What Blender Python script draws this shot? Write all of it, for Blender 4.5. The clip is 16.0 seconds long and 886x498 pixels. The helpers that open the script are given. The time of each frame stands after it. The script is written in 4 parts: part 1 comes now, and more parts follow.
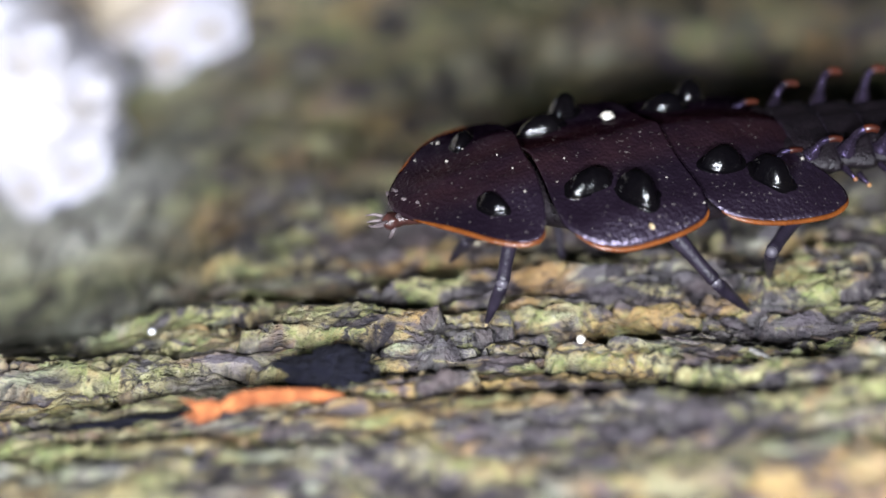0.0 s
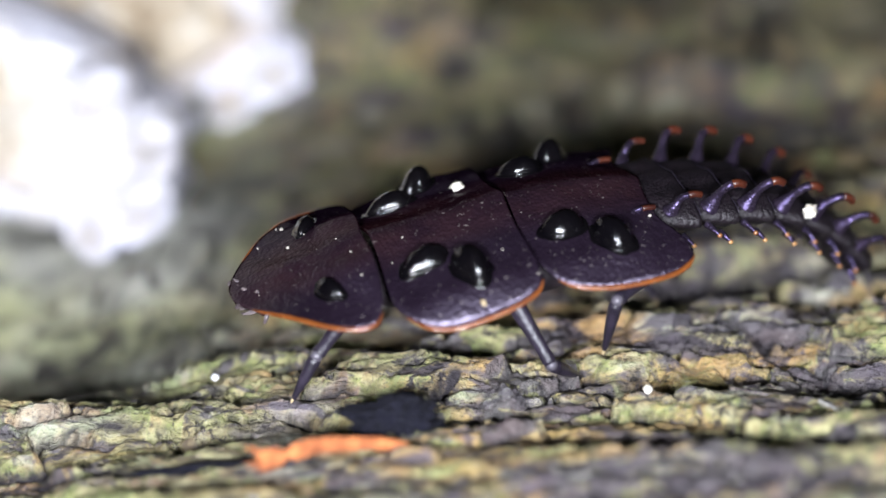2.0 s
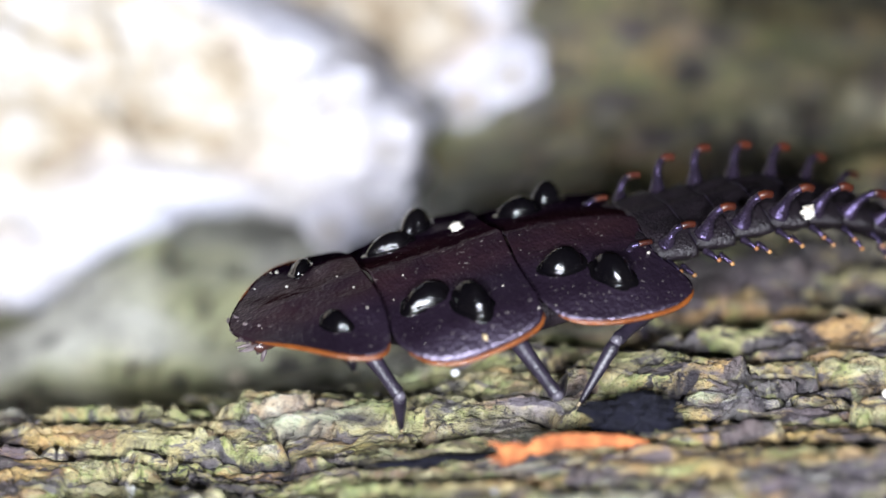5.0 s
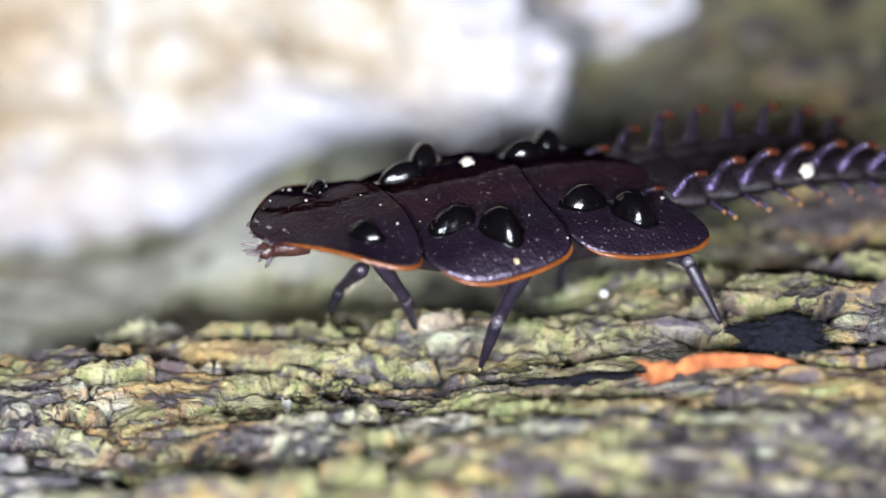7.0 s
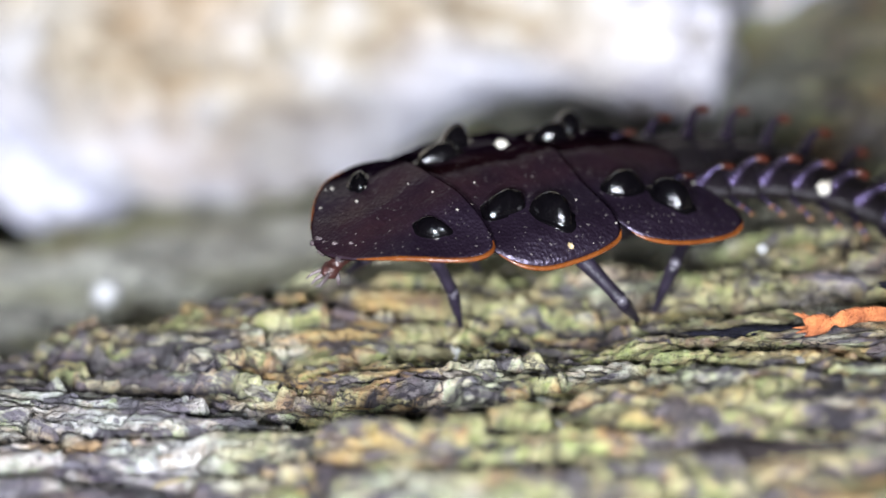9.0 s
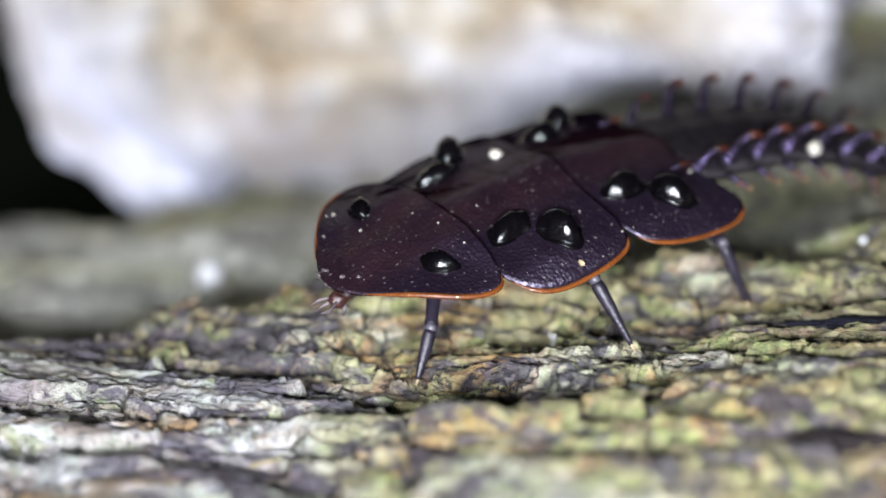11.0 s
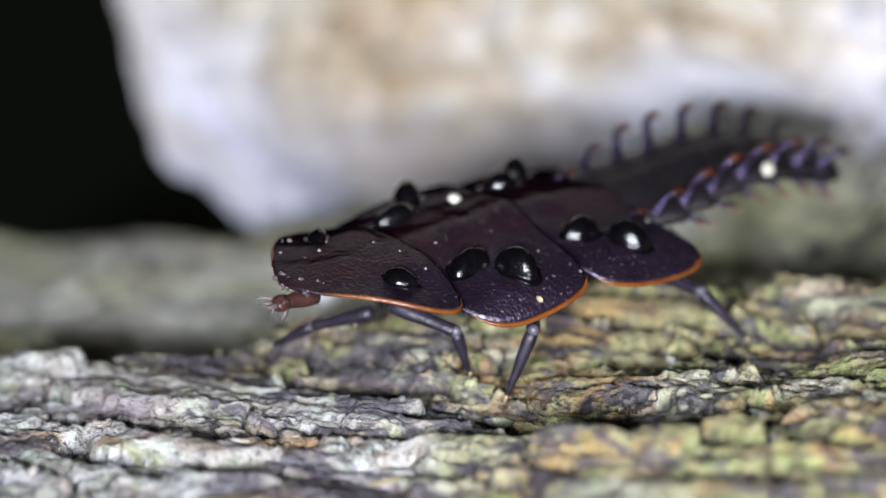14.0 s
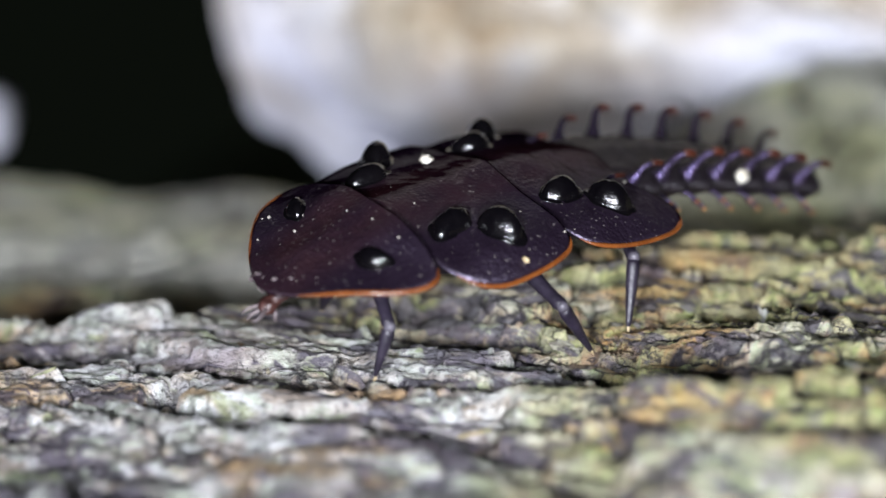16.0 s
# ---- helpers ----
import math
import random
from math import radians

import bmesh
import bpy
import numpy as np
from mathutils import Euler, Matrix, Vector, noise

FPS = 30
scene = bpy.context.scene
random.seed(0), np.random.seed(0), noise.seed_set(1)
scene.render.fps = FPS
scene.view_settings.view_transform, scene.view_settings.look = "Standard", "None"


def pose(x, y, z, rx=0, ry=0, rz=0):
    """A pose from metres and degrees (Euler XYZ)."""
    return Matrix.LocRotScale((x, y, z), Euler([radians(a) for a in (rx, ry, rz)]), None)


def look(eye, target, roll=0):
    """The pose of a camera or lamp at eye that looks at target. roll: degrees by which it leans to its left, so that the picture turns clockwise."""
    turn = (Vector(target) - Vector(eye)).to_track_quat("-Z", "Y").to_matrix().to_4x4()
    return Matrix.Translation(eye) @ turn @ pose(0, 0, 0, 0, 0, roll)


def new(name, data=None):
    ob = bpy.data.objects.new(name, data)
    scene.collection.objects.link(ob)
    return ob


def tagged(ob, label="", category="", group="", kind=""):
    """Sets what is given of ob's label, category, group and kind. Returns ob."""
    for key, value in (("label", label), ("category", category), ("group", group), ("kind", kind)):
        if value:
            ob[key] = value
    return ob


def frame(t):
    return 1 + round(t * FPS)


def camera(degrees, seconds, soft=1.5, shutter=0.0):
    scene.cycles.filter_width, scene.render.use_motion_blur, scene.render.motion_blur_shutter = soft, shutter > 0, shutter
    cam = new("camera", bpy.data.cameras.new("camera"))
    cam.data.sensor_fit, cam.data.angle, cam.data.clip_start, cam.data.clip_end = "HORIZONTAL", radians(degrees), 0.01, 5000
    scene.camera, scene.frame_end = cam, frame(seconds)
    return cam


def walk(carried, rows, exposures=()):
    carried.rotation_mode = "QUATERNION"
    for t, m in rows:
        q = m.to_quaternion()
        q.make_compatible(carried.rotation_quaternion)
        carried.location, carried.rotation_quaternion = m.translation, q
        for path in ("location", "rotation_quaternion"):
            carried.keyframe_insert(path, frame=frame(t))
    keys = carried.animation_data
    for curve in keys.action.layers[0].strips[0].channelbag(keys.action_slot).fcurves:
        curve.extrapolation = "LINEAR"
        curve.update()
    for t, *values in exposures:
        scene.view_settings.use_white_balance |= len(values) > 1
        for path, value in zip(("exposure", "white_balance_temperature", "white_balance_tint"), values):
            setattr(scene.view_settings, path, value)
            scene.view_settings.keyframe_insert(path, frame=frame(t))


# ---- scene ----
MM = 0.001


def gaze(x, y, z, yaw, pitch, roll):
    """A camera pose from millimetres, yaw to the left of +y, pitch up and roll, in degrees."""
    a, b = radians(yaw), radians(pitch)
    ahead = Vector((-math.sin(a) * math.cos(b), math.cos(a) * math.cos(b), math.sin(b)))
    eye = Vector((x, y, z)) * MM
    return look(eye, eye + ahead, roll)


cam = camera(18, 16.0, soft=1.6)
cam.data.dof.use_dof = True
cam.data.dof.focus_distance = 0.174
cam.data.dof.aperture_fstop = 16
walk(cam, [
    (0, gaze(9.78, -178.16, 60.14, 1.245, -16.469, 0.137)),
    (0.5, gaze(9.79, -177.82, 60.11, 0.961, -16.678, 0.372)),
    (1, gaze(9.05, -177.49, 60.29, 0.897, -16.34, 0.436)),
    (1.5, gaze(9.49, -176.84, 59.71, 1.695, -15.784, 0.363)),
    (2, gaze(8.88, -176.86, 60.12, 2.363, -15.616, 0.282)),
    (2.5, gaze(7.86, -177.13, 59.59, 3.213, -15.534, 0.257)),
    (3, gaze(7.45, -176.96, 60.32, 3.951, -15.596, 0.207)),
    (3.5, gaze(7.55, -177.32, 60.71, 4.928, -15.469, 0.191)),
    (5.8, gaze(6.83, -179.94, 59.92, 7.901, -15.791, 0.026)),
    (6, gaze(6.87, -180.06, 59.75, 8.276, -15.899, -0.009)),
    (6.5, gaze(6.79, -180.84, 59.98, 9.164, -16.513, -0.105)),
    (7, gaze(6.33, -182.4, 60.8, 9.66, -17.016, -0.128)),
    (7.5, gaze(6.05, -184.96, 61.33, 10.441, -17.212, -0.322)),
    (8, gaze(6.31, -187.14, 62.37, 11.294, -17.351, -0.534)),
    (8.5, gaze(6.48, -188.09, 62.36, 12.171, -17.459, -0.633)),
    (9, gaze(6.78, -188.99, 62.38, 12.96, -17.793, -0.649)),
    (11.3, gaze(8.17, -189.21, 62.53, 15.676, -18.168, -0.613)),
    (11.5, gaze(7.57, -189.63, 63.27, 15.737, -18.31, -0.697)),
    (12, gaze(7.25, -189.76, 63.3, 16.024, -18.268, -0.656)),
    (12.5, gaze(7.14, -189.56, 63.31, 16.292, -18.16, -0.628)),
    (13, gaze(7, -189.26, 63.22, 16.485, -18.147, -0.561)),
    (13.5, gaze(6.67, -189.76, 63.42, 16.905, -17.921, -0.504)),
    (14, gaze(6.53, -190.33, 63.5, 17.471, -17.85, -0.348)),
    (14.5, gaze(6.37, -190.03, 63.27, 18.099, -18.152, -0.46)),
    (15, gaze(6.12, -190.2, 63.24, 18.374, -18.35, -0.442)),
    (15.5, gaze(5.96, -189.95, 63.05, 18.824, -18.443, -0.702)),
    (16, gaze(6.13, -188.81, 62.32, 19.43, -18.632, -0.94)),
], exposures=[(0, 0.12), (2.2, 0.26), (3.5, 0.24), (6, 0.20), (9, 0.05), (12, -0.16), (16, -0.22)])

# ---- light: a night scene lit by a pair of small lamps on either side of the lens ----
world = bpy.data.worlds.new("night")
scene.world = world
world.use_nodes = True
world.node_tree.nodes["Background"].inputs[0].default_value = (0.70, 0.92, 0.66, 1)
world.node_tree.nodes["Background"].inputs[1].default_value = 0.0055
for lamp_x, lamp_z, power in ((-0.022, 0.048, 0.70), (0.034, 0.046, 0.66)):
    lamp = bpy.data.lights.new("video_lamp", "AREA")
    lamp.shape, lamp.size, lamp.energy, lamp.color = "DISK", 0.020, power, (0.865, 0.905, 1.0)
    lamp_ob = new("video_lamp", lamp)
    lamp_ob.matrix_world = look((lamp_x, -0.192, lamp_z), (-0.012, 0, 0.0))
scene.view_settings.exposure = 0.0


# ---- materials ----
class Nodes:
    """Short hand for building node materials."""

    def __init__(self, name):
        self.mat = bpy.data.materials.new(name)
        self.mat.use_nodes = True
        self.tree = self.mat.node_tree
        self.bsdf = self.tree.nodes["Principled BSDF"]
        self.coord = self.tree.nodes.new("ShaderNodeTexCoord").outputs["Object"]

    def add(self, kind, **inputs):
        node = self.tree.nodes.new(kind)
        for key, value in inputs.items():
            self.put(node.inputs[key.replace("_", " ")], value)
        return node

    def put(self, socket, value):
        if isinstance(value, bpy.types.NodeSocket):
            self.tree.links.new(value, socket)
        else:
            socket.default_value = value

    def noise(self, scale, detail=4.0, rough=0.55, stretch=None, distortion=0.0):
        vec = self.coord
        if stretch:
            m = self.add("ShaderNodeMapping", Vector=vec, Scale=stretch)
            vec = m.outputs[0]
        return self.add("ShaderNodeTexNoise", Vector=vec, Scale=scale, Detail=detail, Roughness=rough, Distortion=distortion).outputs[0]

    def attr(self, name):
        node = self.tree.nodes.new("ShaderNodeAttribute")
        node.attribute_name = name
        return node.outputs["Fac"]

    def ramp(self, fac, *stops):
        node = self.add("ShaderNodeValToRGB", Fac=fac)
        e = node.color_ramp.elements
        e[0].position, e[0].color = stops[0][0], (*stops[0][1], 1)
        e[1].position, e[1].color = stops[-1][0], (*stops[-1][1], 1)
        for p, c in stops[1:-1]:
            x = e.new(p)
            x.color = (*c, 1)
        return node.outputs[0]

    def grey(self, fac, a, b, lo=0.0, hi=1.0):
        node = self.add("ShaderNodeMapRange", Value=fac)
        node.inputs[1].default_value, node.inputs[2].default_value = a, b
        node.inputs[3].default_value, node.inputs[4].default_value = lo, hi
        return node.outputs[0]

    def mix(self, fac, a, b, blend="MIX"):
        node = self.tree.nodes.new("ShaderNodeMix")
        node.data_type, node.blend_type = "RGBA", blend
        for s, v in ((node.inputs[0], fac), (node.inputs[6], a), (node.inputs[7], b)):
            self.put(s, (*v, 1) if isinstance(v, tuple) and len(v) == 3 else v)
        return node.outputs[2]

    def math(self, op, a, b=0.0):
        node = self.tree.nodes.new("ShaderNodeMath")
        node.operation = op
        self.put(node.inputs[0], a)
        self.put(node.inputs[1], b)
        return node.outputs[0]

    def bump(self, height, strength, distance, normal=None):
        node = self.add("ShaderNodeBump", Height=height, Strength=strength, Distance=distance)
        if normal is not None:
            self.put(node.inputs["Normal"], normal)
        return node.outputs[0]

    def done(self, color, rough=0.5, normal=None, **more):
        self.put(self.bsdf.inputs["Base Color"], (*color, 1) if isinstance(color, tuple) else color)
        self.put(self.bsdf.inputs["Roughness"], rough)
        if normal is not None:
            self.put(self.bsdf.inputs["Normal"], normal)
        for key, value in more.items():
            self.put(self.bsdf.inputs[key.replace("_", " ")], value)
        return self.mat


def bark_material(name="lichen_bark", loose=False):
    n = Nodes(name)
    if loose:
        info = n.tree.nodes.new("ShaderNodeObjectInfo").outputs["Random"]
        tone, small, crack_shade, pale, brown = info, n.math("FRACT", n.math("MULTIPLY", info, 7.3)), 0.0, n.math("FRACT", n.math("MULTIPLY", info, 3.7)), n.math("FRACT", n.math("MULTIPLY", info, 5.1))
    else:
        tone, small, crack_shade, pale, brown = (n.attr(k) for k in ("tone", "small", "crack_shade", "pale", "brown"))
    cloud = n.noise(190, 6, 0.66, (0.6, 1.2, 1), 0.6)
    lichen = n.noise(330, 6, 0.62, (0.6, 1.25, 1.0), 0.8)
    stain = n.noise(300, 6, 0.66, (0.6, 1.3, 1.0), 0.9)
    murk = n.noise(75, 3, 0.5, (0.7, 1.2, 1.0))
    grain = n.noise(1100, 6, 0.7, (0.5, 1.4, 1))
    speck = n.noise(3000, 3, 0.6)
    hue = n.math("ADD", n.math("MULTIPLY", tone, 0.20), n.math("ADD", n.math("MULTIPLY", small, 0.20), n.math("MULTIPLY", cloud, 0.64)))
    olive = n.ramp(hue, (0.26, (0.12, 0.085, 0.07)), (0.35, (0.28, 0.18, 0.09)), (0.43, (0.32, 0.265, 0.12)), (0.50, (0.39, 0.36, 0.18)),
                   (0.56, (0.23, 0.26, 0.085)), (0.62, (0.39, 0.35, 0.17)), (0.69, (0.33, 0.20, 0.08)), (0.78, (0.17, 0.13, 0.13)))
    grey = n.ramp(hue, (0.28, (0.15, 0.13, 0.14)), (0.38, (0.29, 0.24, 0.20)), (0.46, (0.48, 0.45, 0.43)), (0.53, (0.40, 0.43, 0.36)),
                  (0.60, (0.58, 0.57, 0.59)), (0.70, (0.50, 0.44, 0.36)))
    umber = n.ramp(hue, (0.28, (0.05, 0.036, 0.042)), (0.44, (0.135, 0.095, 0.085)), (0.58, (0.21, 0.14, 0.085)), (0.75, (0.22, 0.19, 0.17)))
    col = n.mix(pale, olive, grey)
    col = n.mix(n.math("MULTIPLY", brown, n.grey(stain, 0.40, 0.55)), col, umber)
    warm = n.noise(120, 5, 0.6, (0.55, 1.2, 1), 0.5)
    col = n.mix(n.grey(warm, 0.54, 0.62, 0, 0.7), col, (0.42, 0.25, 0.09))
    col = n.mix(n.grey(warm, 0.40, 0.33, 0, 0.6), col, (0.34, 0.30, 0.34))
    col = n.mix(n.grey(lichen, 0.53, 0.66, 0, 0.75), col, n.mix(pale, (0.46, 0.43, 0.25), (0.51, 0.51, 0.53)))
    col = n.mix(n.math("MULTIPLY", n.grey(lichen, 0.44, 0.38, 0, 0.7), n.grey(cloud, 0.45, 0.55)), col, (0.20, 0.25, 0.09))
    mould = n.grey(n.math("ADD", stain, n.math("ADD", n.math("MULTIPLY", murk, 0.45), n.math("MULTIPLY", grain, 0.22))), 0.845, 0.905, 0, 0.85)
    col = n.mix(mould, col, (0.066, 0.056, 0.084))
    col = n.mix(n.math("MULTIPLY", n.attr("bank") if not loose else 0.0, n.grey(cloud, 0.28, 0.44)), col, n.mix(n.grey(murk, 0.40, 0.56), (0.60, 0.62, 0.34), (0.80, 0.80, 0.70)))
    # dark green of the moss, also used for shade painted behind the beetle
    col = n.mix(n.math("MULTIPLY", n.attr("moss_shade") if not loose else 0.0, 0.72), col, n.mix(n.grey(cloud, 0.35, 0.6), (0.040, 0.052, 0.016), (0.115, 0.125, 0.055)))
    col = n.mix(n.grey(speck, 0.62, 0.72, 0, 0.4), col, (0.52, 0.50, 0.43))
    col = n.mix(n.grey(grain, 0.30, 0.54, 0.85, 0.0), col, n.mix(0.75, col, (0.04, 0.032, 0.036)))
    col = n.mix(n.grey(speck, 0.43, 0.34, 0, 0.6), col, (0.05, 0.042, 0.045))
    bent = n.tree.nodes.new("ShaderNodeVectorMath")
    wob = n.add("ShaderNodeTexNoise", Vector=n.coord, Scale=380.0, Detail=4.0, Roughness=0.6)
    bent.operation = "MULTIPLY_ADD"
    n.put(bent.inputs[0], wob.outputs[1])
    n.put(bent.inputs[1], (0.0028, 0.0028, 0.0010))
    n.put(bent.inputs[2], n.coord)
    lines = []
    for size, wide, keep, stretch in ((150.0, 0.010, 0.46, (0.34, 1.0, 0.6)), (390.0, 0.017, 0.47, (0.5, 1.0, 0.7))):
        m = n.add("ShaderNodeMapping", Vector=bent.outputs[0], Scale=stretch)
        v = n.add("ShaderNodeTexNoise", Vector=m.outputs[0], Scale=size, Detail=5.0, Roughness=0.55).outputs[0]
        near = n.math("ABSOLUTE", n.math("SUBTRACT", v, 0.5))
        lines.append(n.math("MULTIPLY", n.grey(near, wide * 0.3, wide, 1.0, 0.0), n.grey(n.noise(size * 0.6, 2, 0.5), keep, keep + 0.08)))
    line = n.math("MAXIMUM", lines[0], n.math("MULTIPLY", lines[1], 0.9))
    col = n.mix(n.math("MULTIPLY", line, n.grey(pale, 0.2, 0.9, 0.95, 0.85)), col, (0.016, 0.012, 0.018))
    # cracks, with the shade under ledges and in the cleft painted dark
    col = n.mix(n.math("MULTIPLY", n.grey(crack_shade, 0.15, 0.70), n.grey(pale, 0.3, 0.9, 1.0, 0.6)), col, (0.020, 0.016, 0.020))
    normal = n.bump(speck, 0.7, 0.00018, n.bump(grain, 1.0, 0.00075, n.bump(lichen, 0.7, 0.0005, n.bump(n.math("SUBTRACT", 1.0, line), 0.7, 0.0002))))
    return n.done(col, n.grey(grain, 0.3, 0.7, 0.38, 0.75), normal, Specular_IOR_Level=0.45)


def cuticle_material():
    n = Nodes("dark_cuticle")
    cell = n.add("ShaderNodeTexVoronoi", Vector=n.coord, Scale=3800.0)
    wrinkle = n.noise(3400, 4, 0.65, (1.6, 0.6, 1))
    cloud = n.noise(260, 4, 0.6)
    mid = n.grey(n.attr("midline"), 0.25, 1.0, 0.0, 1.0)
    col = n.mix(cloud, (0.0038, 0.0017, 0.0042), (0.0095, 0.0048, 0.011))
    col = n.mix(n.math("MULTIPLY", mid, n.grey(cloud, 0.35, 0.6, 0.35, 1.0)), col, (0.0140, 0.0046, 0.0060))
    dust = n.grey(n.noise(3800, 2, 0.5), 0.68, 0.72)
    col = n.mix(n.math("MULTIPLY", dust, 0.18), col, (0.5, 0.45, 0.42))
    normal = n.bump(wrinkle, 0.4, 0.00008, n.bump(cell.outputs[0], 0.6, 0.00007))
    edge = n.tree.nodes.new("ShaderNodeLayerWeight").outputs["Facing"]
    return n.done(col, n.math("ADD", n.grey(cloud, 0.3, 0.7, 0.35, 0.45), n.grey(edge, 0.55, 0.9, 0.0, 0.4)), normal, Specular_IOR_Level=n.grey(edge, 0.42, 0.70, 1.0, 0.0), Specular_Tint=(0.84, 0.75, 1.0, 1.0))


def simple_material(name, dark, light, scale, rough, relief=0.0, rough_b=None, **more):
    n = Nodes(name)
    cloud = n.noise(scale, 5, 0.6)
    fine = n.noise(scale * 6, 3, 0.6)
    col = n.mix(n.grey(cloud, 0.32, 0.68), dark, light)
    normal = n.bump(fine, 0.6, relief) if relief else None
    return n.done(col, n.grey(fine, 0.3, 0.7, rough, rough_b or rough), normal, **more)


def fungus_material():
    n = Nodes("white_bracket_fungus")
    cloud = n.noise(95, 5, 0.6)
    fine = n.noise(300, 6, 0.7, (1, 1, 1.5), 0.5)
    zone = n.attr("zone")
    col = n.ramp(n.math("ADD", n.math("MULTIPLY", cloud, 0.6), n.math("MULTIPLY", fine, 0.4)),
                 (0.36, (0.22, 0.16, 0.10)), (0.44, (0.44, 0.36, 0.26)), (0.51, (0.56, 0.50, 0.41)), (0.58, (0.66, 0.63, 0.61)))
    col = n.mix(n.grey(n.noise(45, 3, 0.5), 0.58, 0.70, 0, 0.6), col, (0.40, 0.25, 0.12))
    spot = n.add("ShaderNodeVectorMath", Vector=n.coord)
    spot.operation = "DISTANCE"
    n.put(spot.inputs[1], (0.0077, -0.0125, 0.0148))
    col = n.mix(n.math("MULTIPLY", n.grey(spot.outputs["Value"], 0.0055, 0.001), n.grey(fine, 0.35, 0.6, 0.4, 1.0)), col, (0.42, 0.20, 0.05))
    # the shade inside a small hollow, painted grey without any recess
    hollow = n.add("ShaderNodeVectorMath", Vector=n.coord)
    hollow.operation = "DISTANCE"
    n.put(hollow.inputs[1], (0.0023, -0.0125, 0.0085))
    col = n.mix(n.grey(hollow.outputs["Value"], 0.0040, 0.0008, 0.0, 0.75), col, (0.20, 0.18, 0.20))
    col = n.mix(n.math("MULTIPLY", n.grey(zone, 0.66, 0.92), n.grey(n.noise(60, 2, 0.5), 0.40, 0.55, 0.45, 1.0)), col, (0.74, 0.74, 0.84))
    normal = n.bump(fine, 0.9, 0.0016)
    return n.done(col, 0.7, normal, Specular_IOR_Level=0.3)


BARK = bark_material()
FLAKE = bark_material("loose_bark", True)
CUTICLE = cuticle_material()
FUNGUS = fungus_material()
TERGITE = simple_material("ringed_cuticle", (0.0035, 0.0022, 0.0036), (0.010, 0.0065, 0.0095), 800, 0.36, 0.0003, 0.55, Specular_IOR_Level=0.4)
SPOT = simple_material("polished_black_boss", (0.0012, 0.001, 0.0016), (0.003, 0.0025, 0.003), 420, 0.13, 0.00008, 0.20, Specular_IOR_Level=0.32)
RIM = simple_material("orange_margin", (0.085, 0.022, 0.005), (0.165, 0.050, 0.011), 700, 0.22, 0.00006, 0.34, Coat_Weight=0.3)
FLESH = simple_material("dark_soft_body", (0.006, 0.004, 0.006), (0.019, 0.013, 0.017), 700, 0.5, 0.0002, 0.7, Specular_IOR_Level=0.25)
LEG = simple_material("violet_black_leg", (0.006, 0.0045, 0.0085), (0.020, 0.015, 0.026), 900, 0.33, 0.00008, 0.5)
JOINT = simple_material("pale_joint_skin", (0.04, 0.035, 0.045), (0.11, 0.10, 0.12), 900, 0.4, 0.00008)
HAIR = simple_material("pale_hair", (0.30, 0.26, 0.18), (0.50, 0.45, 0.34), 900, 0.5)
CLAW = simple_material("yellowish_claw", (0.25, 0.18, 0.09), (0.45, 0.36, 0.22), 900, 0.4)
SPINE = simple_material("violet_spine", (0.006, 0.0045, 0.008), (0.017, 0.012, 0.020), 900, 0.20, 0.00010, 0.30, Specular_IOR_Level=0.55, Specular_Tint=(0.62, 0.50, 1.0, 1.0))
TIP = simple_material("russet_tip", (0.018, 0.004, 0.003), (0.060, 0.014, 0.006), 900, 0.25, 0.00005, 0.4, Coat_Weight=0.3)
AMBER = simple_material("amber_knob", (0.14, 0.05, 0.02), (0.30, 0.16, 0.06), 900, 0.25)
GRIT = simple_material("pale_grit", (0.16, 0.14, 0.12), (0.46, 0.43, 0.38), 900, 0.85, 0.0002)
DUST = simple_material("white_crumb", (0.42, 0.37, 0.28), (0.78, 0.75, 0.68), 900, 0.8, 0.0002)
SNOW = simple_material("white_spore_ball", (0.75, 0.76, 0.80), (0.86, 0.86, 0.86), 700, 0.6, 0.0001)
HEADM = simple_material("red_brown_head", (0.020, 0.008, 0.007), (0.060, 0.022, 0.018), 900, 0.3, 0.0001)
MOUTH = simple_material("pale_mouthparts", (0.045, 0.032, 0.036), (0.15, 0.12, 0.12), 900, 0.45, 0.0002)
CHAR = simple_material("fungus_crust_and_shade", (0.002, 0.002, 0.005), (0.012, 0.012, 0.022), 1500, 0.40, 0.0016, 0.85, Specular_IOR_Level=0.2)
CHIP = simple_material("orange_leaf_scrap", (0.20, 0.048, 0.014), (0.56, 0.19, 0.062), 900, 0.6, 0.0012, 0.85)
DARKCHIP = simple_material("dark_bark_chip", (0.008, 0.006, 0.007), (0.034, 0.025, 0.023), 500, 0.7, 0.0012, 0.9, Specular_IOR_Level=0.2)


# ---- mesh helpers; lengths in millimetres ----
def part(name, data, material, parent=None, label="", smooth=True):
    """Links a bmesh, given in millimetres, or a mesh as one object under a thing or a part."""
    if isinstance(data, bmesh.types.BMesh):
        me = bpy.data.meshes.new(name)
        bmesh.ops.recalc_face_normals(data, faces=data.faces)
        data.to_mesh(me)
        data.free()
        me.transform(Matrix.Scale(MM, 4))
        if smooth:
            me.shade_smooth()
    else:
        me = data
    if material and not me.materials:
        me.materials.append(material)
    ob = new(name, me)
    ob.parent = parent
    if label:
        ob["label"] = label
    return ob


